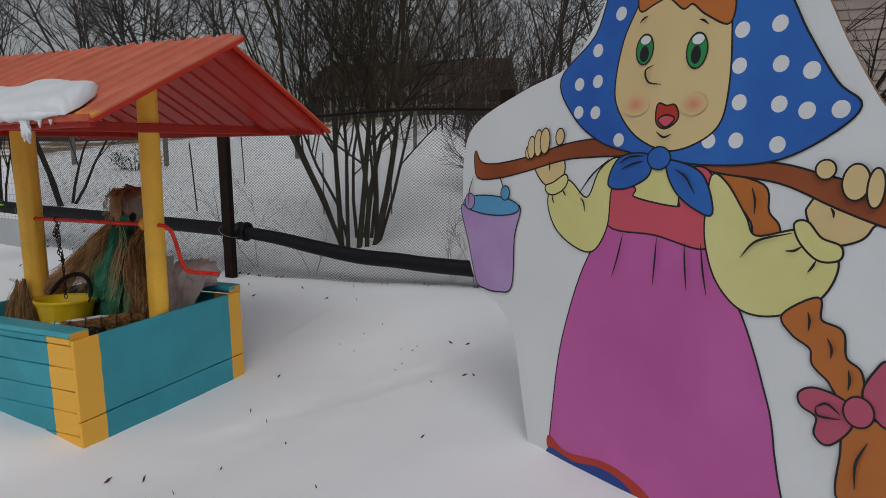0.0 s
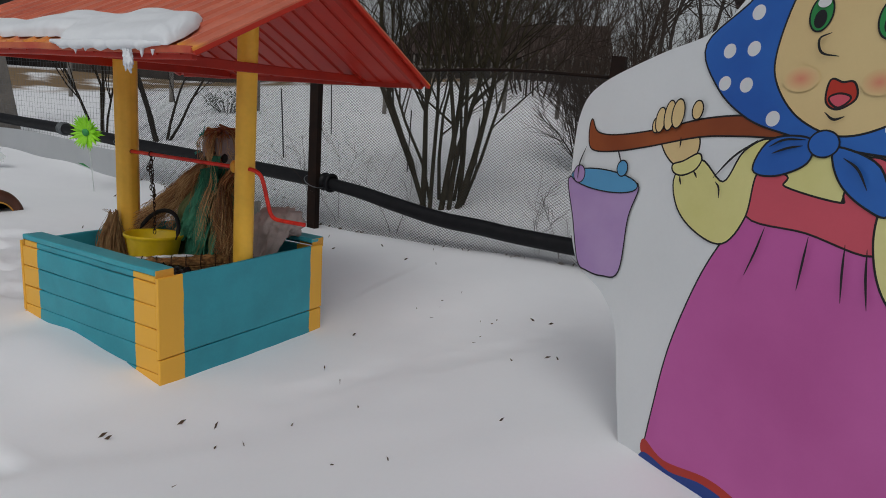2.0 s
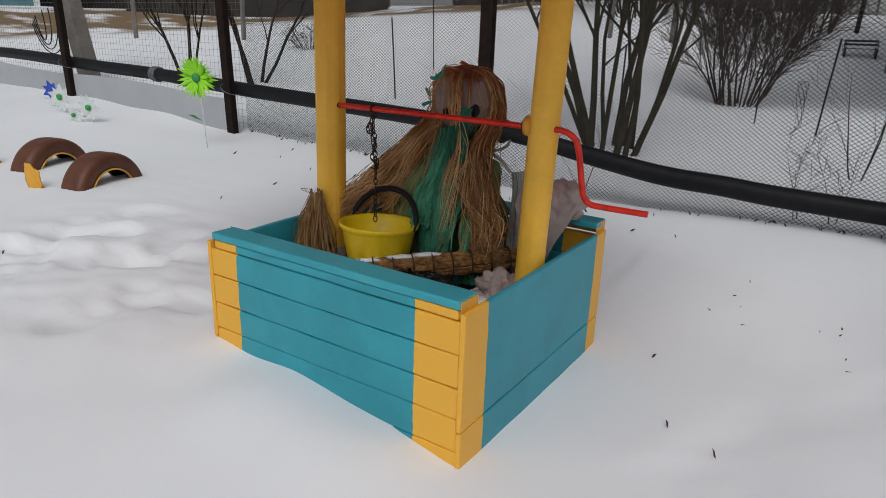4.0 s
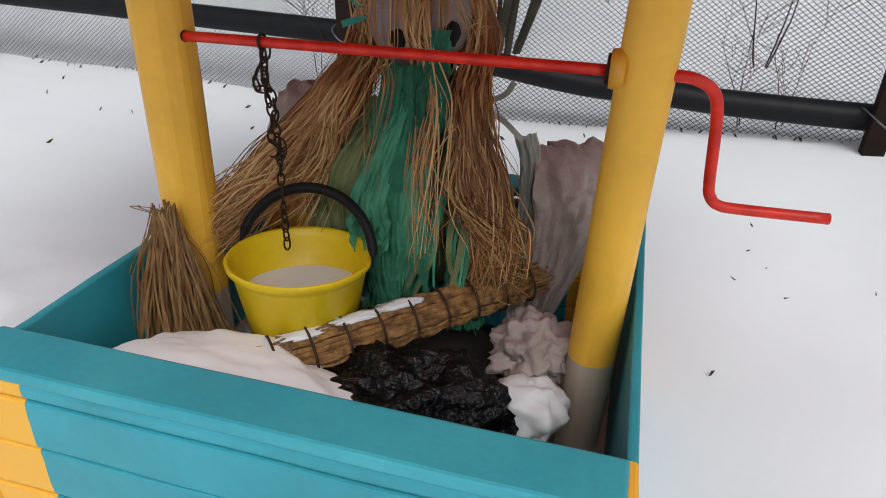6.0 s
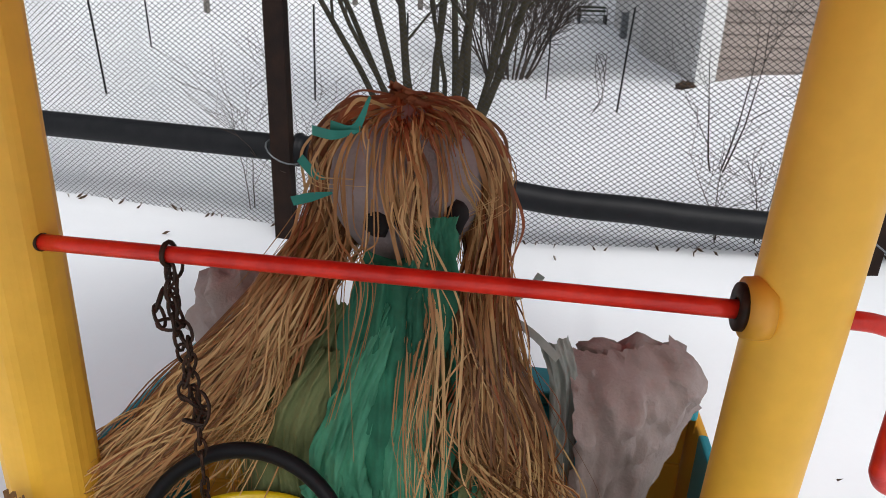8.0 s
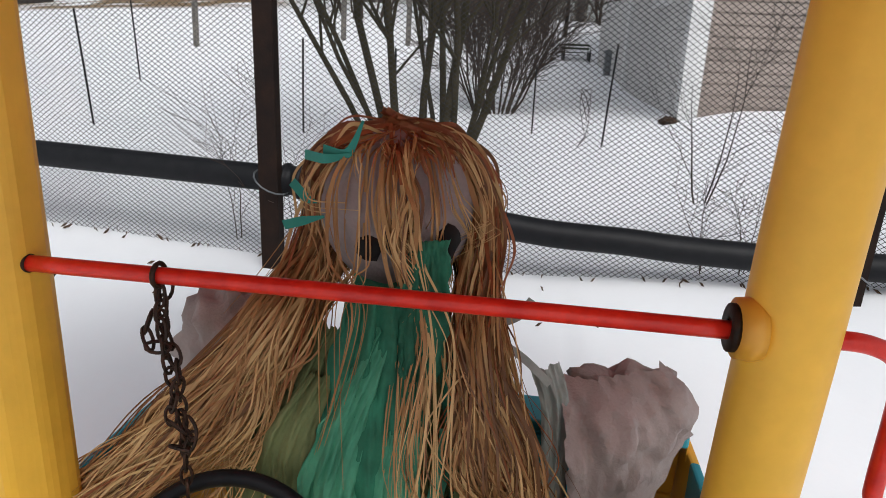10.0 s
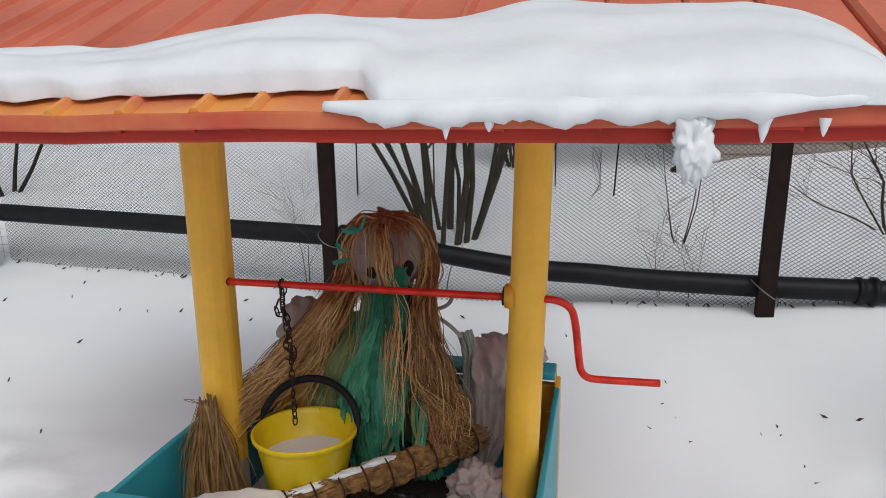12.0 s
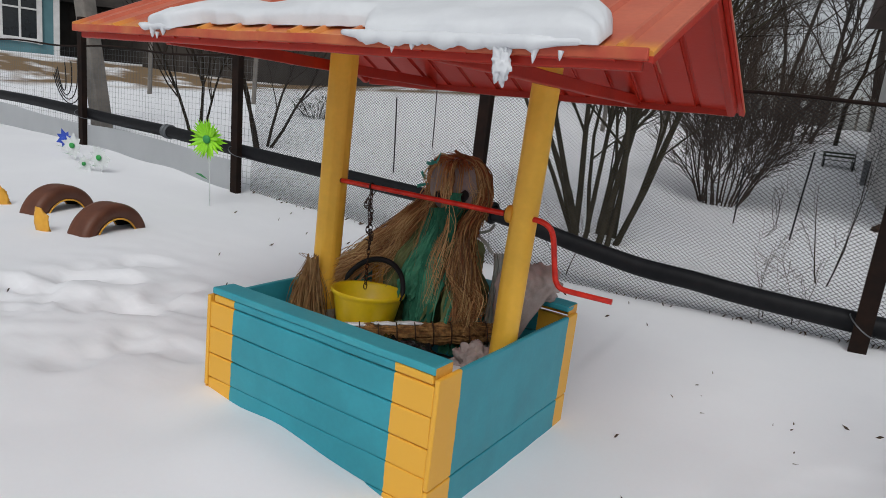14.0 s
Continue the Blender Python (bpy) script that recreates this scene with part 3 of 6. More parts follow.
# windlass
AX = (0.02, 0.848)
tube("axle", smooth_path([(-0.40, AX[0], AX[1], 0.0098), (0.0, AX[0], AX[1] - 0.001, 0.0098), (0.42, AX[0], AX[1] - 0.003, 0.0098)], 6), M_crank, well, "red painted steel axle", 14)
crank = [(0.48, 0.02, 0.845, 0.0098), (0.525, 0.02, 0.843, 0.0098), (0.558, 0.027, 0.825, 0.0098), (0.573, 0.036, 0.785, 0.0098), (0.586, 0.058, 0.67, 0.0098), (0.593, 0.066, 0.638, 0.0098), (0.610, 0.072, 0.620, 0.0098), (0.65, 0.074, 0.616, 0.0098), (0.79, 0.082, 0.615, 0.0098)]
tube("crank_handle", smooth_path(crank, 6), M_crank, well, "bent red crank handle", 14)
for x, r in ((0.411, 0.031), (-0.398, 0.014)):
    ob = part("collar", lathe_bm([(0.010, -0.012), (r, -0.012), (r * 1.05, 0), (r, 0.012), (0.010, 0.012)], 24), M_yellow if x > 0 else M_steel, well, "axle collar", True)
    ob.matrix_local = pose(x, AX[0], AX[1], 0, 90, 0)
    ob = part("collar_washer", lathe_bm([(0.010, -0.003), (r * 0.8, -0.003), (r * 0.8, 0.003), (0.010, 0.003)], 20), M_chain, well, "rusty washer", True)
    ob.matrix_local = pose(x - 0.015 if x > 0 else x + 0.015, AX[0], AX[1], 0, 92, 0)

# snow lying on the front slope
def roof_snow():
    nx, ns = 170, 26
    dy, dz = EAVE_F[0] - RIDGE[0], EAVE_F[1] - RIDGE[1]
    L = math.hypot(dy, dz)
    ey, ez = dy / L, dz / L
    bm = bmesh.new()
    tops, lows = [], []
    for i in range(nx + 1):
        x = -0.56 + 1.495 * i / nx
        n1 = noise.noise(Vector((x * 4, 0, 0)))
        n2 = noise.noise(Vector((x * 17, 3, 0)))
        up = float(np.interp(x, [-0.56, -0.46, -0.39, -0.2, 0.0, 0.27, 0.55, 0.8, 0.90, 0.935], [0.03, 0.08, 0.165, 0.195, 0.25, 0.28, 0.32, 0.255, 0.14, 0.05])) + 0.02 * n1
        front = float(np.interp(x, [-0.56, -0.42, -0.35, 0.0, 0.30, 0.345, 0.935], [-0.02, -0.015, 0.035, 0.045, 0.05, -0.018, -0.016])) + 0.013 * n2
        row_t, row_l = [], []
        for j in range(ns + 1):
            q = j / ns
            d = L - front - q * max(up - front, 0.01)
            edge = min(1.0, (1 - abs(2 * q - 1) ** 3.2)) * min(1.0, i / 9, (nx - i) / 9) ** 0.5
            t = (0.044 + 0.015 * n1 + 0.03 * max(0, 0.35 - q)) * max(edge, 0.0) ** 0.55 + 0.006 * noise.noise(Vector((x * 9, q * 6, 1)))
            base = 0.014
            bulge = 0.016 * (1 - q) ** 3 * max(edge, 0)
            y, z = RIDGE[0] + ey * (d + bulge), RIDGE[1] + ez * (d + bulge)
            row_t.append(bm.verts.new((x, y - t * abs(ez), z + (base + max(t, 0.002)) * abs(ey))))
            row_l.append(bm.verts.new((x, RIDGE[0] + ey * d, RIDGE[1] + ez * d + base * 0.9)))
        tops.append(row_t)
        lows.append(row_l)
    for a, b, c, e in zip(tops, tops[1:], lows, lows[1:]):
        for j in range(ns):
            bm.faces.new((a[j], a[j + 1], b[j + 1], b[j]))
            bm.faces.new((c[j + 1], c[j], e[j], e[j + 1]))
        bm.faces.new((c[0], a[0], b[0], e[0]))
        bm.faces.new((a[ns], c[ns], e[ns], b[ns]))
    for r, s in ((tops[0], lows[0]), (tops[-1], lows[-1])):
        for j in range(ns):
            bm.faces.new((r[j], s[j], s[j + 1], r[j + 1]))
    bmesh.ops.recalc_face_normals(bm, faces=bm.faces[:])
    patch = thing("roof_snow", "slab of melting snow with icicles on the red roof edge", "snow")
    part("snow_slab", bm, M_icy, patch, "", True)
    for x, ln, w in ((-0.53, 0.03, 0.010), (-0.475, 0.022, 0.009), (0.485, 0.026, 0.010), (0.80, 0.040, 0.009)):
        rows = [(w * (1 - q) ** 0.7 * (1 + 0.25 * noise.noise(Vector((x * 30, q * 5, 0)))) + 0.001, -ln * q) for q in np.linspace(0, 1, 7)]
        ob = part("icicle", lathe_bm(rows, 8), M_icy, patch, "", True)
        ob.matrix_local = pose(x, EAVE_F[0] - 0.012, 1.325, 0, 3, 0)
    # thin wet lip of snow drooping over the board edge
    for x0, x1, deep, seed in ((0.265, 0.90, 0.020, 2.0), (-0.60, -0.42, 0.010, 6.0)):
        lip = []
        for q in np.linspace(0, 1, 60):
            x = x0 + (x1 - x0) * q
            k = 0.55 + 0.9 * abs(noise.noise(Vector((x * 13, seed, 0)))) + 0.5 * abs(noise.noise(Vector((x * 41, seed, 3))))
            k *= min(1, 6 * q, 6 * (1 - q)) + 0.08
            lip.append((x, EAVE_F[0] - 0.010 - 0.3 * deep * k, 1.334 - 0.55 * deep * k, 0.006 + 0.62 * deep * k))
        ob = raw("drip_lip", *sweep([lip], 10), M_icy, patch)
        ob.data.polygons.foreach_set("use_smooth", [True] * len(ob.data.polygons))
    for x, ln in ((0.43, 0.022), (0.86, 0.02), (-0.50, 0.02)):
        rows = [(0.006 * (1 - q) ** 0.8 * (1 + 0.3 * noise.noise(Vector((x * 30, q * 6, 0)))) + 0.0008, -ln * q) for q in np.linspace(0, 1, 7)]
        part("icicle", lathe_bm(rows, 7), M_icy, patch, "", True).matrix_local = pose(x, EAVE_F[0] - 0.016, 1.312, 0, 2, 0)
    part("icicle", lump_bm((0.020, 0.012, 0.036), (0.725, EAVE_F[0] - 0.012, 1.282), 0.7, 2.2, 4, 4.0), M_icy, patch, "hanging clump of icy snow", True)


roof_snow()

# ---- cut-out sign ----
OUTLINES = {}
OUTLINES["board"] = [(0.395, 0.105), (0.331, 0.344), (0.272, 0.535), (0.183, 0.631), (0.035, 0.701), (-0.046, 0.866), (-0.084, 1.062), (-0.077, 1.238), (0.012, 1.332), (0.253, 1.421), (0.437, 1.473), (0.526, 1.551), (0.593, 1.66), (0.638, 1.75), (0.788, 1.826), (0.994, 1.803), (1.152, 1.686), (1.244, 1.567), (1.307, 1.447), (1.392, 1.308), (1.492, 1.178), (1.548, 1.045), (1.548, 0.883), (1.556, 0.647), (1.561, 0.428), (1.571, -0.15), (1.061, -0.2), (0.41500000000000004, -0.18)]
OUTLINES["kerchief"] = [(0.637, 1.718), (0.570, 1.563), (0.432, 1.441), (0.503, 1.317), (0.617, 1.240), (0.739, 1.207), (0.840, 1.189), (1.001, 1.175), (1.168, 1.188), (1.282, 1.242), (1.348, 1.307), (1.293, 1.362), (1.215, 1.483), (1.149, 1.596), (1.000, 1.747), (0.791, 1.795)]
OUTLINES["face"] = [(0.732, 1.638), (0.683, 1.533), (0.663, 1.404), (0.684, 1.328), (0.755, 1.253), (0.856, 1.213), (0.945, 1.229), (1.014, 1.280), (1.031, 1.379), (1.025, 1.507), (1.012, 1.592), (0.976, 1.683), (0.860, 1.742), (0.743, 1.713)]
OUTLINES["fringe"] = [(0.726, 1.639), (0.739, 1.608), (0.782, 1.622), (0.828, 1.630), (0.877, 1.593), (0.906, 1.601), (0.949, 1.567), (1.020, 1.535), (1.010, 1.634), (0.859, 1.750), (0.733, 1.715)]
OUTLINES["skirt"] = [(0.674, 0.985), (0.743, 0.985), (0.845, 0.974), (1.009, 0.957), (1.049, 0.9), (1.125, 0.795), (1.196, 0.638), (1.243, 0.48), (1.299, 0.05), (0.832, -0.12), (0.497, 0.077), (0.489, 0.151), (0.494, 0.335), (0.51, 0.553), (0.562, 0.77), (0.619, 0.905)]
OUTLINES["hem_red"] = [(0.485, 0.243), (0.572, 0.216), (0.715, 0.243), (0.804, 0.239), (0.891, 0.213), (1.015, 0.131), (0.815, 0.140), (0.675, 0.181), (0.576, 0.181), (0.487, 0.194)]
OUTLINES["hem_blue"] = [(0.484, 0.197), (0.600, 0.194), (0.718, 0.219), (0.830, 0.200), (0.943, 0.096), (0.738, 0.031), (0.497, 0.077)]
OUTLINES["bodice"] = [(0.676, 1.110), (0.761, 1.101), (0.764, 1.073), (0.911, 1.055), (0.917, 1.083), (0.944, 1.161), (1.004, 1.148), (1.013, 1.045), (1.010, 0.954), (0.845, 0.974), (0.674, 0.985)]
OUTLINES["blouse"] = [(0.764, 1.172), (0.899, 1.160), (0.919, 1.060), (0.758, 1.073)]
OUTLINES["sleeve_small"] = [(0.700, 1.187), (0.627, 1.151), (0.579, 1.061), (0.488, 1.114), (0.408, 1.059), (0.439, 0.968), (0.522, 0.911), (0.616, 0.898), (0.668, 0.981), (0.677, 1.102), (0.750, 1.114)]
OUTLINES["sleeve_big"] = [(1.013, 1.148), (1.056, 1.121), (1.111, 1.046), (1.144, 0.999), (1.249, 1.025), (1.285, 0.995), (1.336, 0.969), (1.333, 0.917), (1.301, 0.865), (1.238, 0.825), (1.169, 0.807), (1.106, 0.821), (1.043, 0.884), (1.006, 0.984), (1.003, 1.089)]
OUTLINES["yoke_a"] = [(-0.010, 1.206), (0.029, 1.164), (0.128, 1.160), (0.306, 1.189), (0.463, 1.228), (0.605, 1.244), (0.716, 1.233), (0.724, 1.200), (0.611, 1.194), (0.468, 1.182), (0.283, 1.140), (0.134, 1.111), (0.018, 1.106), (-0.011, 1.152)]
OUTLINES["yoke_b"] = [(0.968, 1.177), (1.169, 1.179), (1.293, 1.153), (1.423, 1.122), (1.522, 1.094), (1.529, 1.037), (1.432, 1.050), (1.325, 1.084), (1.189, 1.135), (1.020, 1.156)]
OUTLINES["knot_a"] = [(0.801, 1.197), (0.700, 1.187), (0.665, 1.109), (0.730, 1.101), (0.807, 1.141)]
OUTLINES["knot_b"] = [(0.878, 1.182), (0.979, 1.147), (1.019, 1.048), (0.964, 1.059), (0.906, 1.098), (0.873, 1.151)]
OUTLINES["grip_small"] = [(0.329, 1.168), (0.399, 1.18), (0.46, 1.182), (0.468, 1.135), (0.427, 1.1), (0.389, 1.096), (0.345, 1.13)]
OUTLINES["cuff_small"] = [(0.392, 1.09), (0.427, 1.103), (0.476, 1.13), (0.489, 1.113), (0.472, 1.085), (0.431, 1.066), (0.4, 1.071)]
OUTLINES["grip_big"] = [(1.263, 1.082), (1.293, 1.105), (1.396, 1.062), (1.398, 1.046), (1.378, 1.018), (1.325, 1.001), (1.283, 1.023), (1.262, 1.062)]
OUTLINES["cuff_big"] = [(1.237, 1.039), (1.264, 1.045), (1.298, 1.011), (1.341, 0.997), (1.341, 0.969), (1.297, 0.963), (1.253, 0.999)]
OUTLINES["braid_a"] = [(1.023, 1.149), (1.148, 1.126), (1.167, 1.063), (1.194, 1.034), (1.195, 1.009), (1.142, 0.989), (1.129, 1.034), (1.079, 1.089)]
OUTLINES["braid_b"] = [(1.233, 0.82), (1.308, 0.874), (1.319, 0.825), (1.367, 0.809), (1.38, 0.752), (1.414, 0.728), (1.422, 0.671), (1.386, 0.656), (1.361, 0.679), (1.35, 0.693), (1.314, 0.72), (1.304, 0.756), (1.259, 0.78)]
OUTLINES["braid_c"] = [(1.399, 0.6), (1.455, 0.63), (1.48, 0.613), (1.508, 0.475), (1.404, 0.428), (1.396, 0.534)]
OUTLINES["ribbon_a"] = [(1.393, 0.652), (1.327, 0.665), (1.292, 0.645), (1.299, 0.618), (1.336, 0.601), (1.336, 0.56), (1.367, 0.547), (1.408, 0.603)]
OUTLINES["ribbon_b"] = [(1.425, 0.685), (1.442, 0.736), (1.467, 0.763), (1.499, 0.69), (1.484, 0.627), (1.448, 0.644)]
OUTLINES["pail"] = [(-0.079, 0.989), (0.012, 0.974), (0.122, 0.973), (0.263, 1.013), (0.245, 0.9), (0.246, 0.722), (0.173, 0.69), (0.095, 0.689), (0.042, 0.71), (-0.02, 0.853)]
OUTLINES["mouth"] = [(0.822, 1.338), (0.850, 1.332), (0.877, 1.332), (0.888, 1.298), (0.852, 1.274), (0.822, 1.290)]
OUTLINES["tongue"] = [(0.828, 1.296), (0.850, 1.306), (0.876, 1.298), (0.852, 1.278)]
DISCS = [
    ("knot", 0.84, 1.189, 0.036, 0.030),
    ("eye_a", 0.761, 1.497, 0.027, 0.040),
    ("eye_b", 0.932, 1.474, 0.029, 0.044),
    ("pupil_a", 0.761, 1.484, 0.016, 0.022),
    ("pupil_b", 0.93, 1.463, 0.015, 0.024),
    ("cheek_a", 0.745, 1.342, 0.048, 0.032),
    ("cheek_b", 0.936, 1.334, 0.041, 0.030),
    ("pail_top", 0.101, 1.006, 0.164, 0.034),
    ("ear_far", 0.185, 1.056, 0.022, 0.024),
    ("ear_near", -0.024, 1.013, 0.028, 0.029),
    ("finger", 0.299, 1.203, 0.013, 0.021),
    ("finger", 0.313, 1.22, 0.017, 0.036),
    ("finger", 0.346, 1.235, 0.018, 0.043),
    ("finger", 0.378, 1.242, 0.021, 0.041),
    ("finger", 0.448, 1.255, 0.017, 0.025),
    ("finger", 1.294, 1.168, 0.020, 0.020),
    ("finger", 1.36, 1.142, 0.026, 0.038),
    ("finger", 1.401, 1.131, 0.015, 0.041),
    ("ribbon", 1.421, 0.641, 0.029, 0.032),
    ("white_a", 0.765, 1.522, 0.017, 0.012),
    ("white_b", 0.936, 1.502, 0.018, 0.013),
]
DOTS = [(0.663, 1.613), (0.582, 1.516), (0.59, 1.422), (0.514, 1.419), (0.519, 1.331), (0.589, 1.327), (0.689, 1.242), (1.055, 1.51), (1.15, 1.511), (1.056, 1.422), (1.162, 1.416), (1.236, 1.394), (1.065, 1.331), (1.168, 1.321), (1.235, 1.303), (1.309, 1.302), (1.066, 1.236), (1.174, 1.225), (0.989, 1.236), (1.091, 1.606), (1.04, 1.67)]
STROKES = []
STROKES.append([(-0.004, 1.112), (-0.026, 1.052), (-0.025, 0.995)])
STROKES.append([(0.153, 1.115), (0.166, 1.097), (0.179, 1.073)])
STROKES.append([(0.55, 1.07), (0.602, 1.134), (0.666, 1.184)])
STROKES.append([(0.56, 1.061), (0.575, 1.046), (0.582, 1.018)])
STROKES.append([(0.409, 1.174), (0.411, 1.16), (0.412, 1.143)])
STROKES.append([(0.477, 1.082), (0.487, 1.073), (0.494, 1.063)])
STROKES.append([(0.432, 1.063), (0.436, 1.049), (0.443, 1.036)])
STROKES.append([(1.292, 0.84), (1.298, 0.82), (1.298, 0.796)])
STROKES.append([(1.341, 0.789), (1.352, 0.768), (1.353, 0.745)])
STROKES.append([(1.392, 0.729), (1.397, 0.707), (1.396, 0.683)])
STROKES.append([(1.126, 1.121), (1.137, 1.09), (1.139, 1.054)])
STROKES.append([(1.113, 0.944), (1.153, 0.99), (1.237, 1.018)])
STROKES.append([(1.224, 0.974), (1.245, 0.977), (1.264, 0.99)])
STROKES.append([(1.281, 0.931), (1.291, 0.946), (1.297, 0.961)])
STROKES.append([(1.315, 1.083), (1.322, 1.074), (1.324, 1.06)])
STROKES.append([(1.447, 0.581), (1.429, 0.527), (1.433, 0.468)])
STROKES.append([(1.332, 0.625), (1.356, 0.64), (1.387, 0.623)])
STROKES.append([(1.332, 0.625), (1.341, 0.607), (1.388, 0.613)])
STROKES.append([(0.802, 1.449), (0.774, 1.436), (0.787, 1.403), (0.832, 1.393)])
STROKES.append([(0.741, 1.572), (0.754, 1.583), (0.767, 1.587)])
STROKES.append([(0.935, 1.553), (0.949, 1.548), (0.964, 1.536)])
STROKES.append([(0.828, 1.263), (0.853, 1.247), (0.878, 1.255)])
STROKES.append([(0.702, 1.17), (0.741, 1.191), (0.797, 1.195)])
STROKES.append([(0.899, 1.16), (0.937, 1.138), (0.968, 1.094)])
STROKES.append([(0.714, 1.154), (0.754, 1.171), (0.793, 1.18)])

sign = thing("cutout_sign", "white plywood cut-out painted with pink dress and dotted blue kerchief", "sign")
SIGN_SCALE = 1.04
su, sv = Vector((0.8499, -0.5269, 0)), Vector((0.0385, 0.0621, 0.9973))
sn = su.cross(sv)
sign.matrix_world = Matrix(((su.x, sv.x, sn.x, 2.0148), (su.y, sv.y, sn.y, 0.1242), (su.z, sv.z, sn.z, -0.0695), (0, 0, 0, 1))) @ Matrix.Scale(SIGN_SCALE, 4)


def closed_curve(pts, n=6, tight=0.5):
    p = np.array(pts, float)
    k = len(p)
    out = []
    for i in range(k):
        a, b, c, d = p[(i - 1) % k], p[i], p[(i + 1) % k], p[(i + 2) % k]
        for s in np.linspace(0, 1, n, endpoint=False):
            m1, m2 = (c - a) * tight, (d - b) * tight
            out.append((2 * s ** 3 - 3 * s * s + 1) * b + (s ** 3 - 2 * s * s + s) * m1 + (-2 * s ** 3 + 3 * s * s) * c + (s ** 3 - s * s) * m2)
    return np.array(out)


def grown(p, d):
    """The outline moved outwards by d."""
    t = np.roll(p, -1, 0) - np.roll(p, 1, 0)
    t /= np.linalg.norm(t, axis=1)[:, None] + 1e-9
    area = np.sum(p[:, 0] * np.roll(p[:, 1], -1) - p[:, 1] * np.roll(p[:, 0], -1))
    return p + d * (1 if area > 0 else -1) * np.stack([t[:, 1], -t[:, 0]], 1)


def flat(name, p, level, material, parent):
    bm = bmesh.new()
    f = bm.faces.new([bm.verts.new((x, y, level)) for x, y in p])
    if f.normal.z < 0 or (f.normal_update() or f.normal.z < 0):
        f.normal_flip()
    bmesh.ops.triangulate(bm, faces=bm.faces[:], ngon_method="EAR_CLIP")
    return part(name, bm, material, parent)


def printed(name, col, col2=None, scale=2.5):
    return mat(name, col, col2 or tuple(c * 0.86 for c in col), rough=0.38, scale=scale, fine=150, bump=0.015, grain=0.02)


INK = printed("black_ink", (0.012, 0.012, 0.014))
P = {"blue": printed("print_blue", (0.030, 0.145, 0.50), (0.018, 0.095, 0.40)), "pink": printed("print_magenta", (0.53, 0.11, 0.37), (0.46, 0.085, 0.31)),
     "coral": printed("print_coral", (0.60, 0.09, 0.13)), "skin": printed("print_buff", (0.68, 0.52, 0.26), (0.64, 0.47, 0.23)), "cream": printed("print_cream", (0.70, 0.66, 0.30), (0.62, 0.58, 0.22)),
     "orange": printed("print_orange", (0.50, 0.155, 0.03)), "brown": printed("print_brown", (0.32, 0.085, 0.026), (0.22, 0.05, 0.016)), "mauve": printed("print_mauve", (0.45, 0.31, 0.55), (0.35, 0.21, 0.47)),
     "sky": printed("print_sky_blue", (0.10, 0.33, 0.58)), "white": printed("print_white", (0.72, 0.73, 0.75)), "green": printed("print_green", (0.03, 0.26, 0.07)), "red": printed("print_red", (0.45, 0.035, 0.02)),
     "blush": printed("print_blush", (0.64, 0.40, 0.23)), "rose": printed("print_rose", (0.50, 0.09, 0.16)), "navy": printed("print_navy", (0.012, 0.05, 0.26))}
# the blush of the cheeks fades out into the buff of the face
bn, bl = P["blush"].node_tree.nodes, P["blush"].node_tree.links
b_tc, b_map, b_grad, b_mix = bn.new("ShaderNodeTexCoord"), bn.new("ShaderNodeMapping"), bn.new("ShaderNodeTexGradient"), bn.new("ShaderNodeMix")
b_map.inputs["Location"].default_value, b_map.inputs["Scale"].default_value = (-1, -1, 0), (2, 2, 0)
b_grad.gradient_type, b_mix.data_type = "SPHERICAL", "RGBA"
b_mix.inputs[6].default_value, b_mix.inputs[7].default_value = (0.665, 0.50, 0.247, 1), (0.66, 0.24, 0.15, 1)
bl.new(b_tc.outputs["Generated"], b_map.inputs["Vector"])
bl.new(b_map.outputs[0], b_grad.inputs["Vector"])
bl.new(b_grad.outputs["Fac"], b_mix.inputs[0])
bl.new(b_mix.outputs[2], bn["Principled BSDF"].inputs["Base Color"])
board = closed_curve(OUTLINES["board"], 6)
bm = bmesh.new()
front = [bm.verts.new((x, y, 0)) for x, y in board]
back = [bm.verts.new((x, y, -0.012)) for x, y in board]
bm.faces.new(front)
bm.faces.new(back[::-1])
for k in range(len(board)):
    f = bm.faces.new((front[k], back[k], back[(k + 1) % len(board)], front[(k + 1) % len(board)]))
    f.material_index = 1
bmesh.ops.recalc_face_normals(bm, faces=bm.faces[:])
part("board", bm, [M_white, M_edge], sign, "white painted plywood board")
for x in (0.55, 1.2):
    part("stake", box_bm(x - 0.02, x + 0.02, -0.4, 1.5, -0.052, -0.0125, 0.003), M_shed, sign, "wooden support behind")
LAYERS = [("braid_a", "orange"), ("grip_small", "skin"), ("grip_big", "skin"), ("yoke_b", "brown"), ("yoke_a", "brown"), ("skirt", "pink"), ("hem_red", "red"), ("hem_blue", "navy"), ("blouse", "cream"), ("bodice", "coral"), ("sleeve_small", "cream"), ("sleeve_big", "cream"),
          ("cuff_small", "cream"), ("cuff_big", "cream"), ("kerchief", "blue"), ("face", "skin"), ("fringe", "orange"), ("mouth", "red"), ("tongue", "coral"), ("knot_a", "blue"), ("knot_b", "blue"), ("pail", "mauve"), ("braid_b", "orange"), ("braid_c", "orange"), ("ribbon_a", "rose"), ("ribbon_b", "rose")]
level = 0.0012
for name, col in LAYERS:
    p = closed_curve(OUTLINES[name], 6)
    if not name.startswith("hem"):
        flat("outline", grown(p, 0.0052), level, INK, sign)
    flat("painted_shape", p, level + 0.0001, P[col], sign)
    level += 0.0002
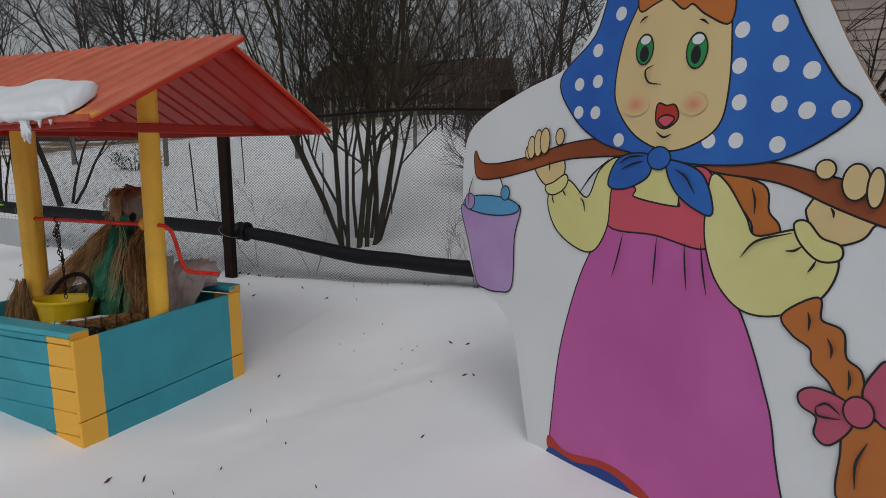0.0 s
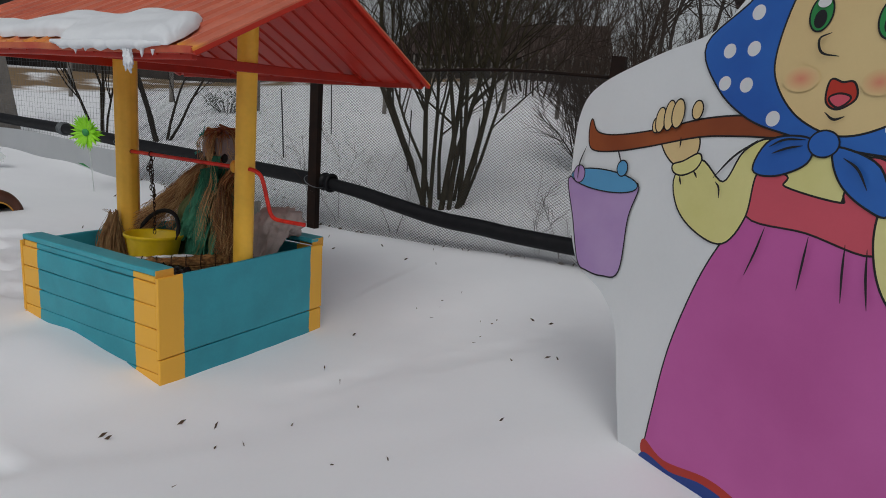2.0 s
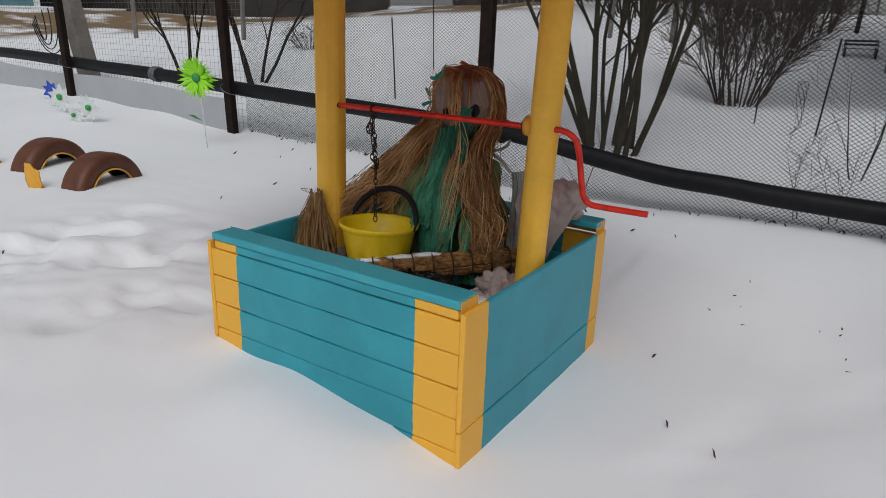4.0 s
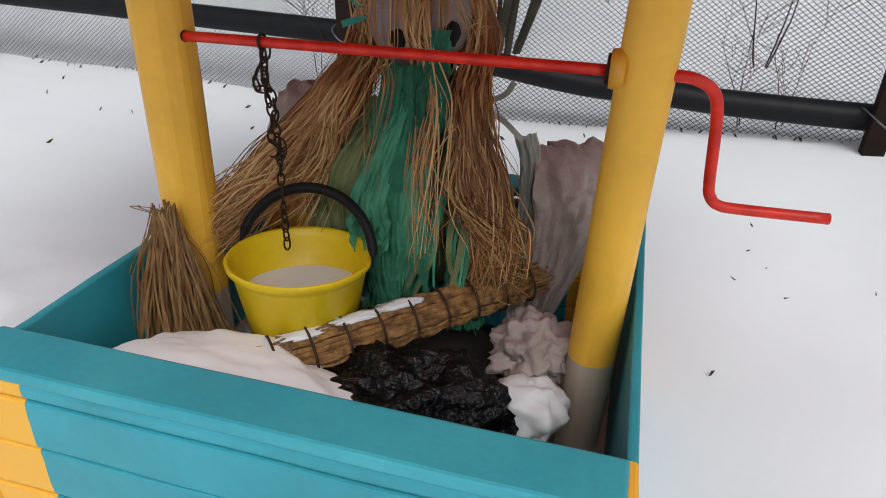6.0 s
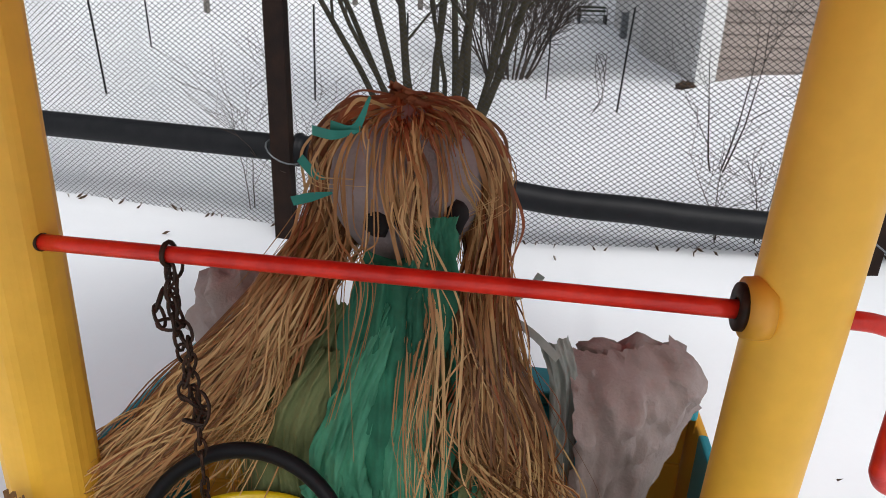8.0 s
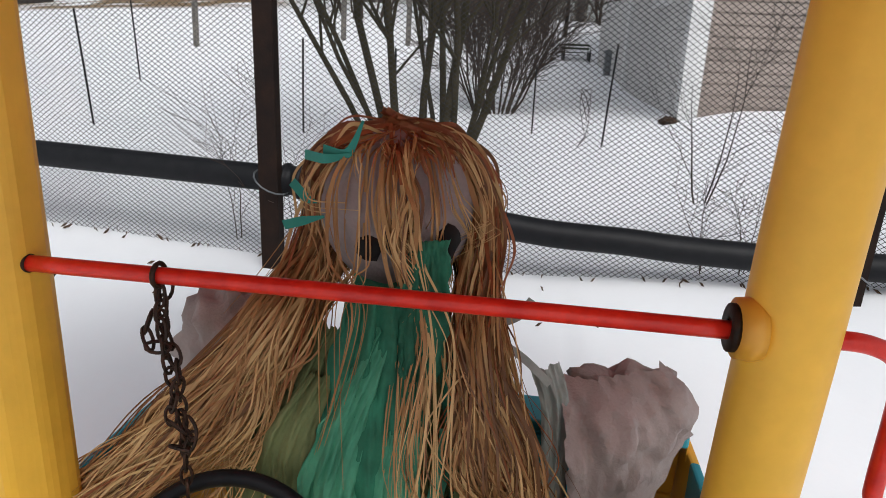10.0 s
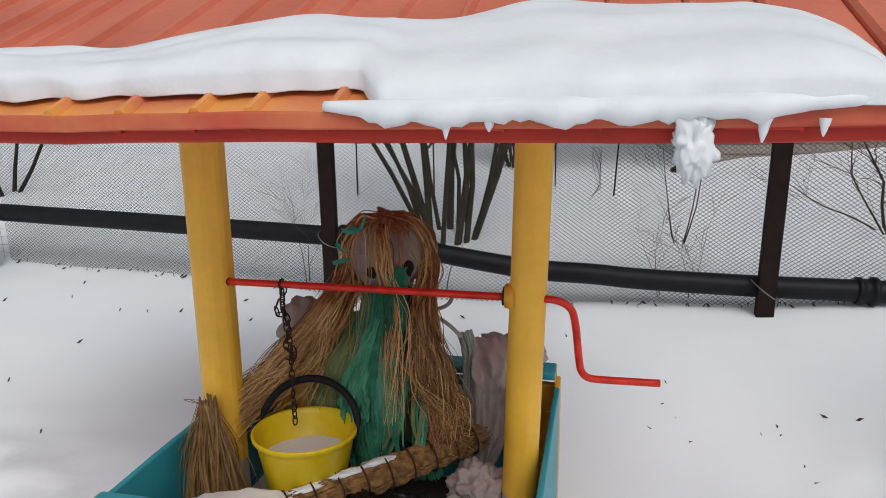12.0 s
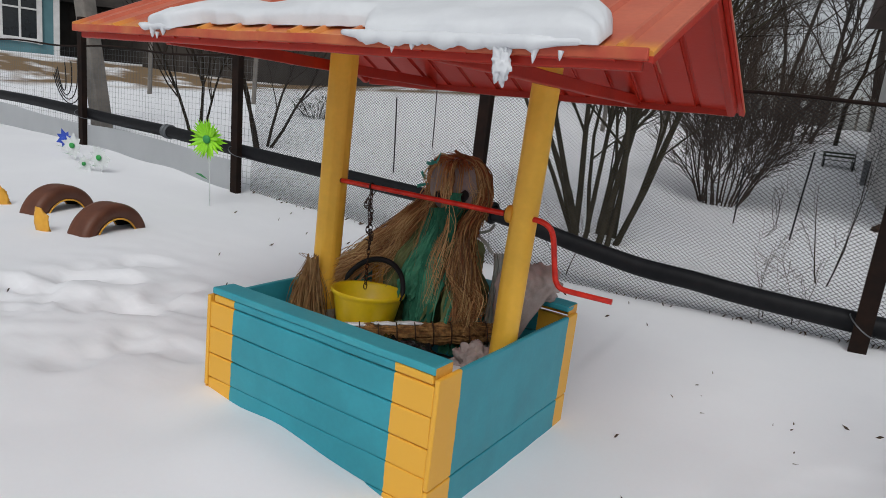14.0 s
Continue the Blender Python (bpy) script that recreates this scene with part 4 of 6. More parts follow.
COLS = {"pail_top": "sky", "knot": "blue", "ribbon": "rose", "eye_a": "green", "eye_b": "green", "pupil_a": "navy", "pupil_b": "navy", "mouth": "red", "cheek_a": "blush", "cheek_b": "blush", "ear_far": "sky", "ear_near": "mauve", "finger": "skin", "white_a": "white", "white_b": "white"}
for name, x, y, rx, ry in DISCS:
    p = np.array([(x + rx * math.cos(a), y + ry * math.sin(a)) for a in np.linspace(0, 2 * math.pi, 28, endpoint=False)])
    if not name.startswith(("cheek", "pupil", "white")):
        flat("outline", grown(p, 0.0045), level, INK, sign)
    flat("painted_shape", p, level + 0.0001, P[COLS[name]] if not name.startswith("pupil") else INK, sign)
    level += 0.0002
for x, y in DOTS:
    p = np.array([(x + 0.020 * math.cos(a), y + 0.020 * math.sin(a)) for a in np.linspace(0, 2 * math.pi, 24, endpoint=False)])
    flat("painted_dot", p, 0.0012 + 0.0002 * 14 + 0.00015, P["white"], sign)


def ink_line(pts, w=0.0035):
    p = np.array(smooth_path(pts, 6))
    t = np.gradient(p, axis=0)
    t /= np.linalg.norm(t, axis=1)[:, None] + 1e-9
    q = np.stack([-t[:, 1], t[:, 0]], 1)
    taper = np.sin(np.linspace(0.25, math.pi - 0.25, len(p)))[:, None]
    flat("ink_line", np.vstack([p + q * w * taper, (p - q * w * taper)[::-1]]), 0.0125, INK, sign)


for line in STROKES:
    ink_line(line, 0.0032)
for x, w in ((0.74, -0.03), (0.86, 0.0), (0.95, 0.02), (1.0, 0.03)):
    ink_line([(x, 0.965), (x + w * 0.4, 0.90), (x + w, 0.83)], 0.003)

# ---- things in the well ----
bucket = thing("bucket", "yellow plastic bucket with a black handle, full of snow", "bucket")
bucket.matrix_world = Matrix.Translation((-0.160, -0.03, 0.243)) @ Matrix.Rotation(radians(-3), 4, "X") @ Matrix.Diagonal((0.9, 0.9, 1, 1))
part("body", lathe_bm([(0.0, 0.0), (0.108, 0.0), (0.114, 0.006), (0.150, 0.17), (0.156, 0.178), (0.163, 0.186), (0.165, 0.196), (0.161, 0.200), (0.155, 0.196), (0.148, 0.178), (0.110, 0.012), (0.0, 0.012)], 56), M_bucket, bucket, "yellow plastic pail", True)
arc = [(0.166 * math.cos(a), 0.02 + 0.07 * math.sin(a), 0.186 + 0.128 * math.sin(a), 0.0115 if 0.25 < a < 2.9 else 0.004) for a in np.linspace(0, math.pi, 26)]
tube("handle", arc, M_black, bucket, "thick black handle", 12)
bm = bmesh.new()
bmesh.ops.create_circle(bm, cap_ends=True, segments=40, radius=0.136)
bmesh.ops.inset_region(bm, faces=bm.faces[:], thickness=0.05)
bmesh.ops.translate(bm, verts=bm.verts[:], vec=(0, 0, 0.118))
for v in bm.verts:
    v.co.z += 0.01 - 0.6 * (v.co.x ** 2 + v.co.y ** 2) + 0.006 * noise.noise(v.co * 20)
part("snow_fill", bm, M_icy, bucket, "packed wet snow", True)

chain = thing("chain", "rusty black chain hanging from the red axle", "chain")


def torus_link(R, r):
    rows = []
    for a in np.linspace(0, 2 * math.pi, 13):
        rows.append((R * 0.62 * math.cos(a), 0.0, R * math.sin(a) * 1.25, r))
    return sweep([rows], 5, False)


me = bpy.data.meshes.new("link")
v, f = torus_link(0.0115, 0.0022)
me.from_pydata([tuple(q) for q in v], [], f)
me.materials.append(M_chain)
random.seed(3)


def hang(pts, step=0.0205):
    line = np.array(smooth_path(pts, 10))
    d = np.r_[0, np.cumsum(np.linalg.norm(np.diff(line, axis=0), axis=1))]
    for k in range(int(d[-1] / step)):
        s = k * step
        p = Vector([float(np.interp(s, d, line[:, c])) for c in range(3)])
        q = Vector([float(np.interp(s + step, d, line[:, c])) for c in range(3)])
        ob = new("link", me)
        ob.parent = chain
        ob.matrix_local = Matrix.Translation((p + q) / 2) @ (q - p).to_track_quat("Z", "Y").to_matrix().to_4x4() @ Matrix.Rotation(radians(45 + 90 * (k % 2)) + random.uniform(-0.4, 0.4), 4, "Z")


cx, cy = -0.220, 0.02
hang([(cx, cy, 0.835), (cx + 0.005, cy - 0.012, 0.76), (cx + 0.012, cy, 0.68), (cx + 0.008, cy + 0.004, 0.55), (cx + 0.01, cy, 0.415)])
hang([(cx + 0.004, cy + 0.010, 0.835), (cx - 0.008, cy + 0.01, 0.79), (cx + 0.02, cy - 0.01, 0.73), (cx + 0.004, cy - 0.012, 0.67), (cx + 0.022, cy, 0.64), (cx + 0.004, cy + 0.01, 0.62)])
hang([(cx - 0.014, cy, 0.80), (cx - 0.018, cy - 0.01, 0.775), (cx, cy - 0.015, 0.76), (cx + 0.016, cy, 0.775)])
hang([(cx + 0.018, cy, 0.665), (cx + 0.03, cy - 0.008, 0.648), (cx + 0.018, cy - 0.014, 0.628), (cx - 0.004, cy - 0.01, 0.64)])
ring = [(cx, AX[0] + 0.0135 * math.cos(a), AX[1] + 0.0135 * math.sin(a), 0.003) for a in np.linspace(0, 2 * math.pi, 15)]
tube("loop", ring, M_chain, chain, "", 6)


def straw_bundle():
    ob = thing("straw_bundle", "tied roll of brown straw dusted with snow, lying in the well", "straw bundle")
    a, b = np.array([-0.27, -0.30, 0.275]), np.array([0.305, 0.235, 0.335])
    ax = (b - a) / np.linalg.norm(b - a)
    s1 = np.cross(ax, (0, 0, 1))
    s1 /= np.linalg.norm(s1)
    s2 = np.cross(s1, ax)
    rnd = random.Random(9)
    paths = []
    for k in range(420):
        w, r = rnd.uniform(0, 2 * math.pi), 0.045 * math.sqrt(rnd.random())
        t0, t1 = rnd.uniform(-0.02, 0.25), rnd.uniform(0.75, 1.02)
        pts = []
        thick = rnd.choice((0.0014, 0.002, 0.003))
        for t in np.linspace(t0, t1, 34):
            fat = (1.25 - 0.35 * t) * (1 - 0.16 * abs(math.cos((t - 0.04) / 0.09 * math.pi)) ** 4)
            pts.append((*(a + (b - a) * t + fat * r * (math.cos(w + 0.3 * t) * s1 + math.sin(w + 0.3 * t) * s2)), thick))
        paths.append(pts)
    part_ob = raw("straw_mass", *sweep(paths, 3), M_straw, ob)
    part_ob["kind"] = "stuff"
    for k in range(11):
        t = 0.04 + 0.09 * k
        r = 0.0475 * (1.25 - 0.35 * t)
        c = a + (b - a) * t
        tube("tie", [(*(c + r * (math.cos(w) * s1 + math.sin(w) * s2)), 0.0028) for w in np.linspace(0, 2 * math.pi, 15)], M_tie, ob, "dark twine tie", 5)
    for t, ln in ((0.30, 0.10), (0.44, 0.09), (0.56, 0.07)):
        c = a + (b - a) * t + 0.046 * s2
        part("snow_dusting", lump_bm((0.05, 0.016, 0.007), (0, 0, 0), 0.5, 3, 3, t), M_icy, ob, "", True).matrix_local = Matrix.Translation(c) @ Matrix.Rotation(math.atan2(ax[1], ax[0]), 4, "Z")


straw_bundle()
tagged(part("garbage_bag", lump_bm((0.20, 0.15, 0.15), (0.13, -0.17, 0.19), 0.34, 2.2, 5, 2.0), M_bag, smooth=True), "crumpled shiny black plastic bag inside the well", "plastic bag")
tagged(part("crumpled_cloth", lump_bm((0.085, 0.085, 0.075), (0.315, 0.06, 0.25), 0.45, 2.4, 5, 7.0), M_cloth, smooth=True), "crumpled pinkish white cloth beside the post", "cloth")
tagged(part("snow_clump", lump_bm((0.075, 0.07, 0.062), (0.335, -0.08, 0.22), 0.3, 2.0, 4, 8.0), M_icy, smooth=True), "lump of wet snow in the well corner", "snow")
tagged(part("snow_mound", lump_bm((0.27, 0.16, 0.085), (-0.21, -0.295, 0.282), 0.16, 1.2, 5, 3.0), M_snow, smooth=True), "smooth heap of snow in the well corner", "snow")
# dark filling lump added over the well floor
tagged(part("well_filling", lump_bm((0.36, 0.38, 0.06), (0.0, 0.02, 0.08), 0.15, 4, 4, 1.0), M_shed, smooth=True), "dark uneven filling at the bottom of the well", "litter")


def sheaf():
    rnd = random.Random(4)
    paths = []
    for k in range(330):
        a = rnd.uniform(0, 2 * math.pi)
        top = np.array([-0.430 + 0.022 * math.cos(a), -0.065 + 0.022 * math.sin(a), 0.505 + rnd.uniform(-0.05, 0.03)])
        low = np.array([-0.405 + rnd.gauss(-0.01, 0.045), -0.075 + rnd.gauss(-0.02, 0.045), rnd.uniform(0.12, 0.2)])
        mid = (top + low) / 2 + np.array([rnd.uniform(-0.012, 0.012), rnd.uniform(-0.03, 0.01), 0.02])
        wd = rnd.choice((0.0010, 0.0015, 0.0024))
        paths.append([(*q, wd) for q in smooth_path([top, mid + np.array([rnd.gauss(0, 0.010), rnd.gauss(0, 0.012), 0.02]), low], 4)])
    for k in range(3):
        t = np.array([-0.44, -0.07, 0.51])
        paths.append([(*q, 0.0012) for q in smooth_path([t, t + np.array([rnd.uniform(-0.05, 0.02), -0.02, 0.02]), t + np.array([rnd.uniform(-0.09, 0.03), -0.03, 0.03])], 4)])
    ob = raw("straw_sheaf", *sweep(paths, 3, False), mat("raffia_sheaf", (0.42, 0.255, 0.105), (0.25, 0.125, 0.045), rough=0.65, scale=30, fine=120, bump=0.2, vary=0.3))
    tagged(ob, "loose sheaf of dry straw leaning on the yellow post", "straw", kind="stuff")


sheaf()


# ---- mannequin ----
def mannequin():
    """A straw-haired doll in rags: one mesh."""
    rnd = random.Random(21)
    M_hair = mat("raffia", (0.47, 0.265, 0.105), (0.27, 0.125, 0.042), rough=0.6, scale=5, fine=60, bump=0.2)
    M_hair2 = mat("reddish_raffia", (0.36, 0.115, 0.038), (0.24, 0.07, 0.024), rough=0.6, scale=5, fine=60)
    M_rag = mat("green_rag", (0.036, 0.205, 0.12), (0.016, 0.095, 0.055), rough=0.85, scale=12, fine=150, bump=0.3)
    M_olive = mat("olive_rag", (0.17, 0.20, 0.085), (0.075, 0.095, 0.035), rough=0.85, scale=12, fine=150, bump=0.3)
    M_face = mat("grey_cloth", (0.30, 0.25, 0.245), (0.22, 0.18, 0.175), rough=0.9, scale=14, fine=160, bump=0.3)
    M_dark = mat("dark_hollow", (0.012, 0.010, 0.010), rough=0.9)
    M_pale = mat("pale_rag", (0.34, 0.37, 0.34), (0.26, 0.29, 0.27), rough=0.9, scale=12, fine=150)
    M_bright = mat("teal_ribbon", (0.02, 0.24, 0.19), rough=0.6)
    M_blond = mat("pale_raffia", (0.66, 0.44, 0.20), (0.48, 0.29, 0.12), rough=0.55, scale=5, fine=60, bump=0.2)
    M_mint = mat("light_green_rag", (0.085, 0.33, 0.20), (0.04, 0.19, 0.115), rough=0.8, scale=12, fine=150, bump=0.3)
    # darker brown raffia: shade among the hair, put into the strand colour
    M_shaded = mat("shaded_brown_raffia", (0.22, 0.095, 0.034), (0.12, 0.05, 0.018), rough=0.55, scale=5, fine=60, bump=0.2)
    mats = [M_hair, M_hair2, M_rag, M_olive, M_face, M_dark, M_cloth, M_pale, M_bright, M_blond, M_mint, M_shaded]
    V, F, I = [], [], []

    def add(verts, faces, m):
        o = len(V)
        V.extend(tuple(q) for q in verts)
        F.extend(tuple(o + i for i in f) for f in faces)
        I.extend([m] * len(faces))

    def add_bm(bm, m):
        bm.verts.index_update()
        add([v.co[:] for v in bm.verts], [[v.index for v in f.verts] for f in bm.faces], m)
        bm.free()

    def ribbon(pts, w, m, face=(0, -1, 0), taper=True, tip=0.0):
        p = np.array(smooth_path(pts, 5))
        t = np.gradient(p, axis=0)
        s = np.cross(t, face)
        s /= np.linalg.norm(s, axis=1)[:, None] + 1e-9
        n = len(p)
        ws = w * (np.minimum(1, np.linspace(1.6, 0.25, n)) if taper else np.ones(n))
        vv = np.vstack([p + s * ws[:, None] / 2, p - s * ws[:, None] / 2])
        faces_ = [(i, i + 1, n + i + 1, n + i) for i in range(n - 1)]
        cut = int(len(faces_) * tip)
        add(vv, faces_[:cut], 1)
        o = len(V) - len(vv)
        F.extend(tuple(o + i for i in f) for f in faces_[cut:])
        I.extend([m] * (len(faces_) - cut))

    def drape(cols, m, nu=26, nv=30, fold=0.012, rag=0.04, seed=0.0, torn=0.13):
        """A hanging cloth between two side lines, with folds and a torn hem."""
        a, b = np.array(smooth_path(cols[0], 12)), np.array(smooth_path(cols[1], 12))
        n = len(a)
        vv = []
        for i in range(nu + 1):
            u = i / nu
            for j in range(nv + 1):
                k = j / nv * (n - 1) * (1 + (rag * (noise.noise(Vector((u * 9, seed, 0))) + 0.6 * noise.noise(Vector((u * 27, seed, 2)))) if j else 0))
                k = min(max(k, 0), n - 1.001)
                q = int(k)
                pa, pb = a[q] + (a[q + 1] - a[q]) * (k - q), b[q] + (b[q + 1] - b[q]) * (k - q)
                edge = torn * (noise.noise(Vector((j / nv * 7, seed, 8))) + 0.7 * noise.noise(Vector((j / nv * 19, seed, 5)))) * (2 * u - 1) ** 2
                p = pa + (pb - pa) * (u + (edge if u > 0.5 else -edge))
                crease = abs(noise.noise(Vector((u * 7 + j / nv * 4, j / nv * 8 - u * 3, seed)))) + 0.5 * abs(noise.noise(Vector((u * 16, j / nv * 17, seed + 3))))
                w = 0.9 * crease + noise.noise(Vector((u * 5 + seed, j / nv * 1.5, seed))) + 0.5 * noise.noise(Vector((u * 13 + seed, j / nv * 5, 4)))
                vv.append(p + np.array([0.3 * w, -1.0 * w - 0.8 * math.sin(math.pi * u), 0]) * fold)
        add(vv, [(i * (nv + 1) + j, (i + 1) * (nv + 1) + j, (i + 1) * (nv + 1) + j + 1, i * (nv + 1) + j + 1) for i in range(nu) for j in range(nv)], m)

    hc = np.array([-0.010, 0.31, 0.875])
    add_bm(lump_bm((0.116, 0.097, 0.122), hc, 0.05, 2, 4, 1.0), 4)
    for x, z, rx, rz in ((-0.028, 0.852, 0.022, 0.020), (0.012, 0.875, 0.022, 0.034), (0.075, 0.862, 0.020, 0.026), (-0.05, 0.905, 0.0, 0.0)):
        if rx:
            add_bm(lump_bm((rx, 0.014, rz), (x, 0.222 + 3.2 * max(0, x - 0.03) ** 1.6, z - 0.015), 0.3, 2, 2, x), 5)
    add_bm(lump_bm((0.17, 0.11, 0.25), (0.0, 0.33, 0.47), 0.2, 2, 4, 3.0), 3)
    add_bm(lump_bm((0.075, 0.06, 0.10), (0.0, 0.30, 0.73), 0.2, 2, 3, 4.0), 2)
    # rags
    drape([[(-0.06, 0.21, 0.78), (-0.09, 0.17, 0.60), (-0.08, 0.13, 0.40), (-0.07, 0.11, 0.20)], [(0.05, 0.21, 0.80), (0.055, 0.17, 0.60), (0.07, 0.14, 0.42), (0.06, 0.12, 0.24)]], 2, fold=0.028, seed=1.0, rag=0.14)
    drape([[(-0.02, 0.20, 0.74), (-0.10, 0.14, 0.55), (-0.11, 0.11, 0.46), (-0.10, 0.10, 0.40)], [(0.03, 0.20, 0.74), (-0.015, 0.14, 0.55), (-0.01, 0.12, 0.46), (-0.02, 0.11, 0.41)]], 10, fold=0.026, seed=2.0, rag=0.25)
    drape([[(0.01, 0.16, 0.60), (0.0, 0.12, 0.50), (0.0, 0.10, 0.42), (0.01, 0.09, 0.33)], [(0.06, 0.16, 0.60), (0.065, 0.13, 0.50), (0.06, 0.11, 0.42), (0.04, 0.10, 0.34)]], 10, fold=0.016, seed=9.0, rag=0.25)
    drape([[(-0.07, 0.15, 0.46), (-0.06, 0.10, 0.38), (-0.04, 0.08, 0.30), (0.0, 0.06, 0.22)], [(-0.02, 0.15, 0.46), (0.0, 0.10, 0.38), (0.03, 0.08, 0.30), (0.07, 0.06, 0.22)]], 2, fold=0.012, seed=11.0, rag=0.25)
    drape([[(0.03, 0.205, 0.86), (0.025, 0.19, 0.80), (0.02, 0.18, 0.74), (0.02, 0.17, 0.68)], [(0.085, 0.215, 0.86), (0.085, 0.20, 0.80), (0.09, 0.19, 0.74), (0.08, 0.18, 0.66)]], 2, fold=0.014, seed=5.0, rag=0.15)
    drape([[(-0.11, 0.24, 0.72), (-0.22, 0.20, 0.55), (-0.25, 0.18, 0.40), (-0.25, 0.16, 0.22)], [(-0.06, 0.21, 0.72), (-0.10, 0.17, 0.55), (-0.10, 0.15, 0.38), (-0.10, 0.14, 0.22)]], 3, fold=0.018, seed=3.0)
    drape([[(-0.10, 0.18, 0.66), (-0.165, 0.14, 0.56), (-0.17, 0.15, 0.44), (-0.15, 0.17, 0.36)], [(-0.07, 0.18, 0.66), (-0.09, 0.14, 0.55), (-0.10, 0.14, 0.44), (-0.11, 0.15, 0.36)]], 3, fold=0.012, seed=4.0, rag=0.15)
    drape([[(0.06, 0.23, 0.74), (0.10, 0.18, 0.55), (0.10, 0.15, 0.40), (0.11, 0.13, 0.22)], [(0.13, 0.26, 0.72), (0.18, 0.22, 0.55), (0.19, 0.18, 0.40), (0.19, 0.16, 0.22)]], 2, fold=0.015, seed=6.0)
    drape([[(0.205, 0.31, 0.63), (0.225, 0.29, 0.58), (0.232, 0.27, 0.48), (0.225, 0.24, 0.22)], [(0.25, 0.34, 0.635), (0.27, 0.31, 0.58), (0.275, 0.28, 0.48), (0.28, 0.25, 0.22)]], 7, fold=0.010, seed=7.0, torn=0.03)
    # sackcloth over the arms
    drape([[(0.25, 0.36, 0.60), (0.26, 0.27, 0.545), (0.27, 0.25, 0.42), (0.27, 0.25, 0.22)], [(0.42, 0.42, 0.615), (0.48, 0.36, 0.565), (0.43, 0.33, 0.45), (0.33, 0.28, 0.22)]], 6, fold=0.030, seed=8.0, torn=0.03)
    add_bm(lump_bm((0.105, 0.07, 0.08), (0.365, 0.40, 0.525), 0.35, 2.4, 4, 5.0), 6)
    add_bm(lump_bm((0.11, 0.07, 0.12), (-0.33, 0.42, 0.555), 0.35, 2.4, 4, 6.0), 6)
    for k in range(30):
        x = rnd.uniform(-0.18, 0.15)
        ribbon([(x, 0.17, rnd.uniform(0.5, 0.62)), (x + rnd.uniform(-0.03, 0.03), 0.155 if x < 0 else 0.10, 0.42), (x + rnd.uniform(-0.05, 0.05), 0.16 if x < 0 else 0.08, rnd.uniform(0.24, 0.33))], rnd.uniform(0.006, 0.024), rnd.choice((2, 2, 10, 3)))
    # teal ribbons in the hair and pale bow ends
    for a, b, c in (((-0.10, 0.24, 0.965), (-0.06, 0.22, 0.965), (-0.035, 0.21, 1.01)), ((-0.13, 0.25, 0.955), (-0.09, 0.225, 0.955), (-0.05, 0.215, 0.965)), ((-0.165, 0.25, 0.85), (-0.13, 0.24, 0.862), (-0.10, 0.24, 0.87)), ((-0.15, 0.25, 0.915), (-0.125, 0.24, 0.895), (-0.11, 0.24, 0.89))):
        ribbon([a, b, c], 0.014, 8)
    for a, b, c in (((0.13, 0.28, 0.70), (0.19, 0.26, 0.675), (0.235, 0.25, 0.64)), ((0.13, 0.29, 0.70), (0.18, 0.30, 0.72), (0.20, 0.30, 0.75))):
        ribbon([a, b, c], 0.013, 7, taper=False, face=(0.3, -0.8, 0.7))
    # hair
    def strand(pts, r, m):
        p = smooth_path(pts, 4)
        ribbon([tuple(q) for q in p[::2]], r * 1.7, m, face=(rnd.uniform(-0.5, 0.5), -1, rnd.uniform(-0.4, 0.4)), tip=rnd.uniform(0.06, 0.30))
    crown = hc + np.array([0.01, -0.01, 0.103])
    def strands(count, spread_, make, r=(0.0018, 0.0042), red=0.35, shaded=0.12):
        done = 0
        while done < count:
            base = [np.array(q) for q in make()]
            tone = 1 if rnd.random() < red else 11 if rnd.random() < shaded else rnd.choice((0, 0, 0, 9, 9))
            for k in range(rnd.randint(2, 9)):
                off = np.array([rnd.gauss(0, 0.006), rnd.gauss(0, 0.005), rnd.gauss(0, 0.006)])
                wave = rnd.uniform(0, 6)
                pts = [q + off * (0.5 + 0.35 * i) + 0.004 * np.array([math.sin(wave + 1.7 * i), math.cos(wave * 2 + i), 0]) for i, q in enumerate(base)]
                strand(pts, rnd.uniform(*r) * rnd.choice((0.6, 1, 1, 1.5)), tone if rnd.random() < 0.75 else rnd.choice((0, 9)))
                done += 1
    def j(v, s):
        return np.array(v) + np.array([rnd.gauss(0, s), rnd.gauss(0, s * 0.7), rnd.gauss(0, s)])
    def cap(ang, lowz):
        """From the crown down over the skull at a bearing."""
        d = np.array([math.sin(ang), -math.cos(ang), 0])
        return [j(crown, 0.012), j(hc + d * [0.082, 0.076, 0] + [0, 0, 0.094], 0.006), j(hc + d * [0.126, 0.112, 0] + [0, 0, 0.028], 0.008), j(hc + d * [0.128, 0.118, 0] + [0, 0, lowz], 0.01)]
    def back_strand():
        return cap(rnd.uniform(1.6, 4.68), rnd.uniform(-0.16, -0.08))
    strands(460, 0, back_strand, (0.002, 0.0045), 0.5)
    def left():
        c = cap(rnd.uniform(-2.4, -1.62), -0.06)
        s = rnd.random()
        return c + [j((-0.17, 0.22, 0.70), 0.016), j((-0.24 - 0.05 * s, 0.15, 0.58), 0.022), j((-0.34 - 0.06 * s, 0.08, 0.50 - 0.05 * s), 0.022), j((-0.455, 0.02, 0.44 - 0.06 * s), 0.022)]
    strands(720, 0, left, (0.0008, 0.0034), red=0.04, shaded=0.22)
    def left_down():
        c = cap(rnd.uniform(-2.0, -1.62), -0.06)
        return c + [j((-0.155, 0.19, 0.68), 0.02), j((-0.20, 0.15, 0.56), 0.03), j((-0.26, 0.12, 0.44), 0.04)]
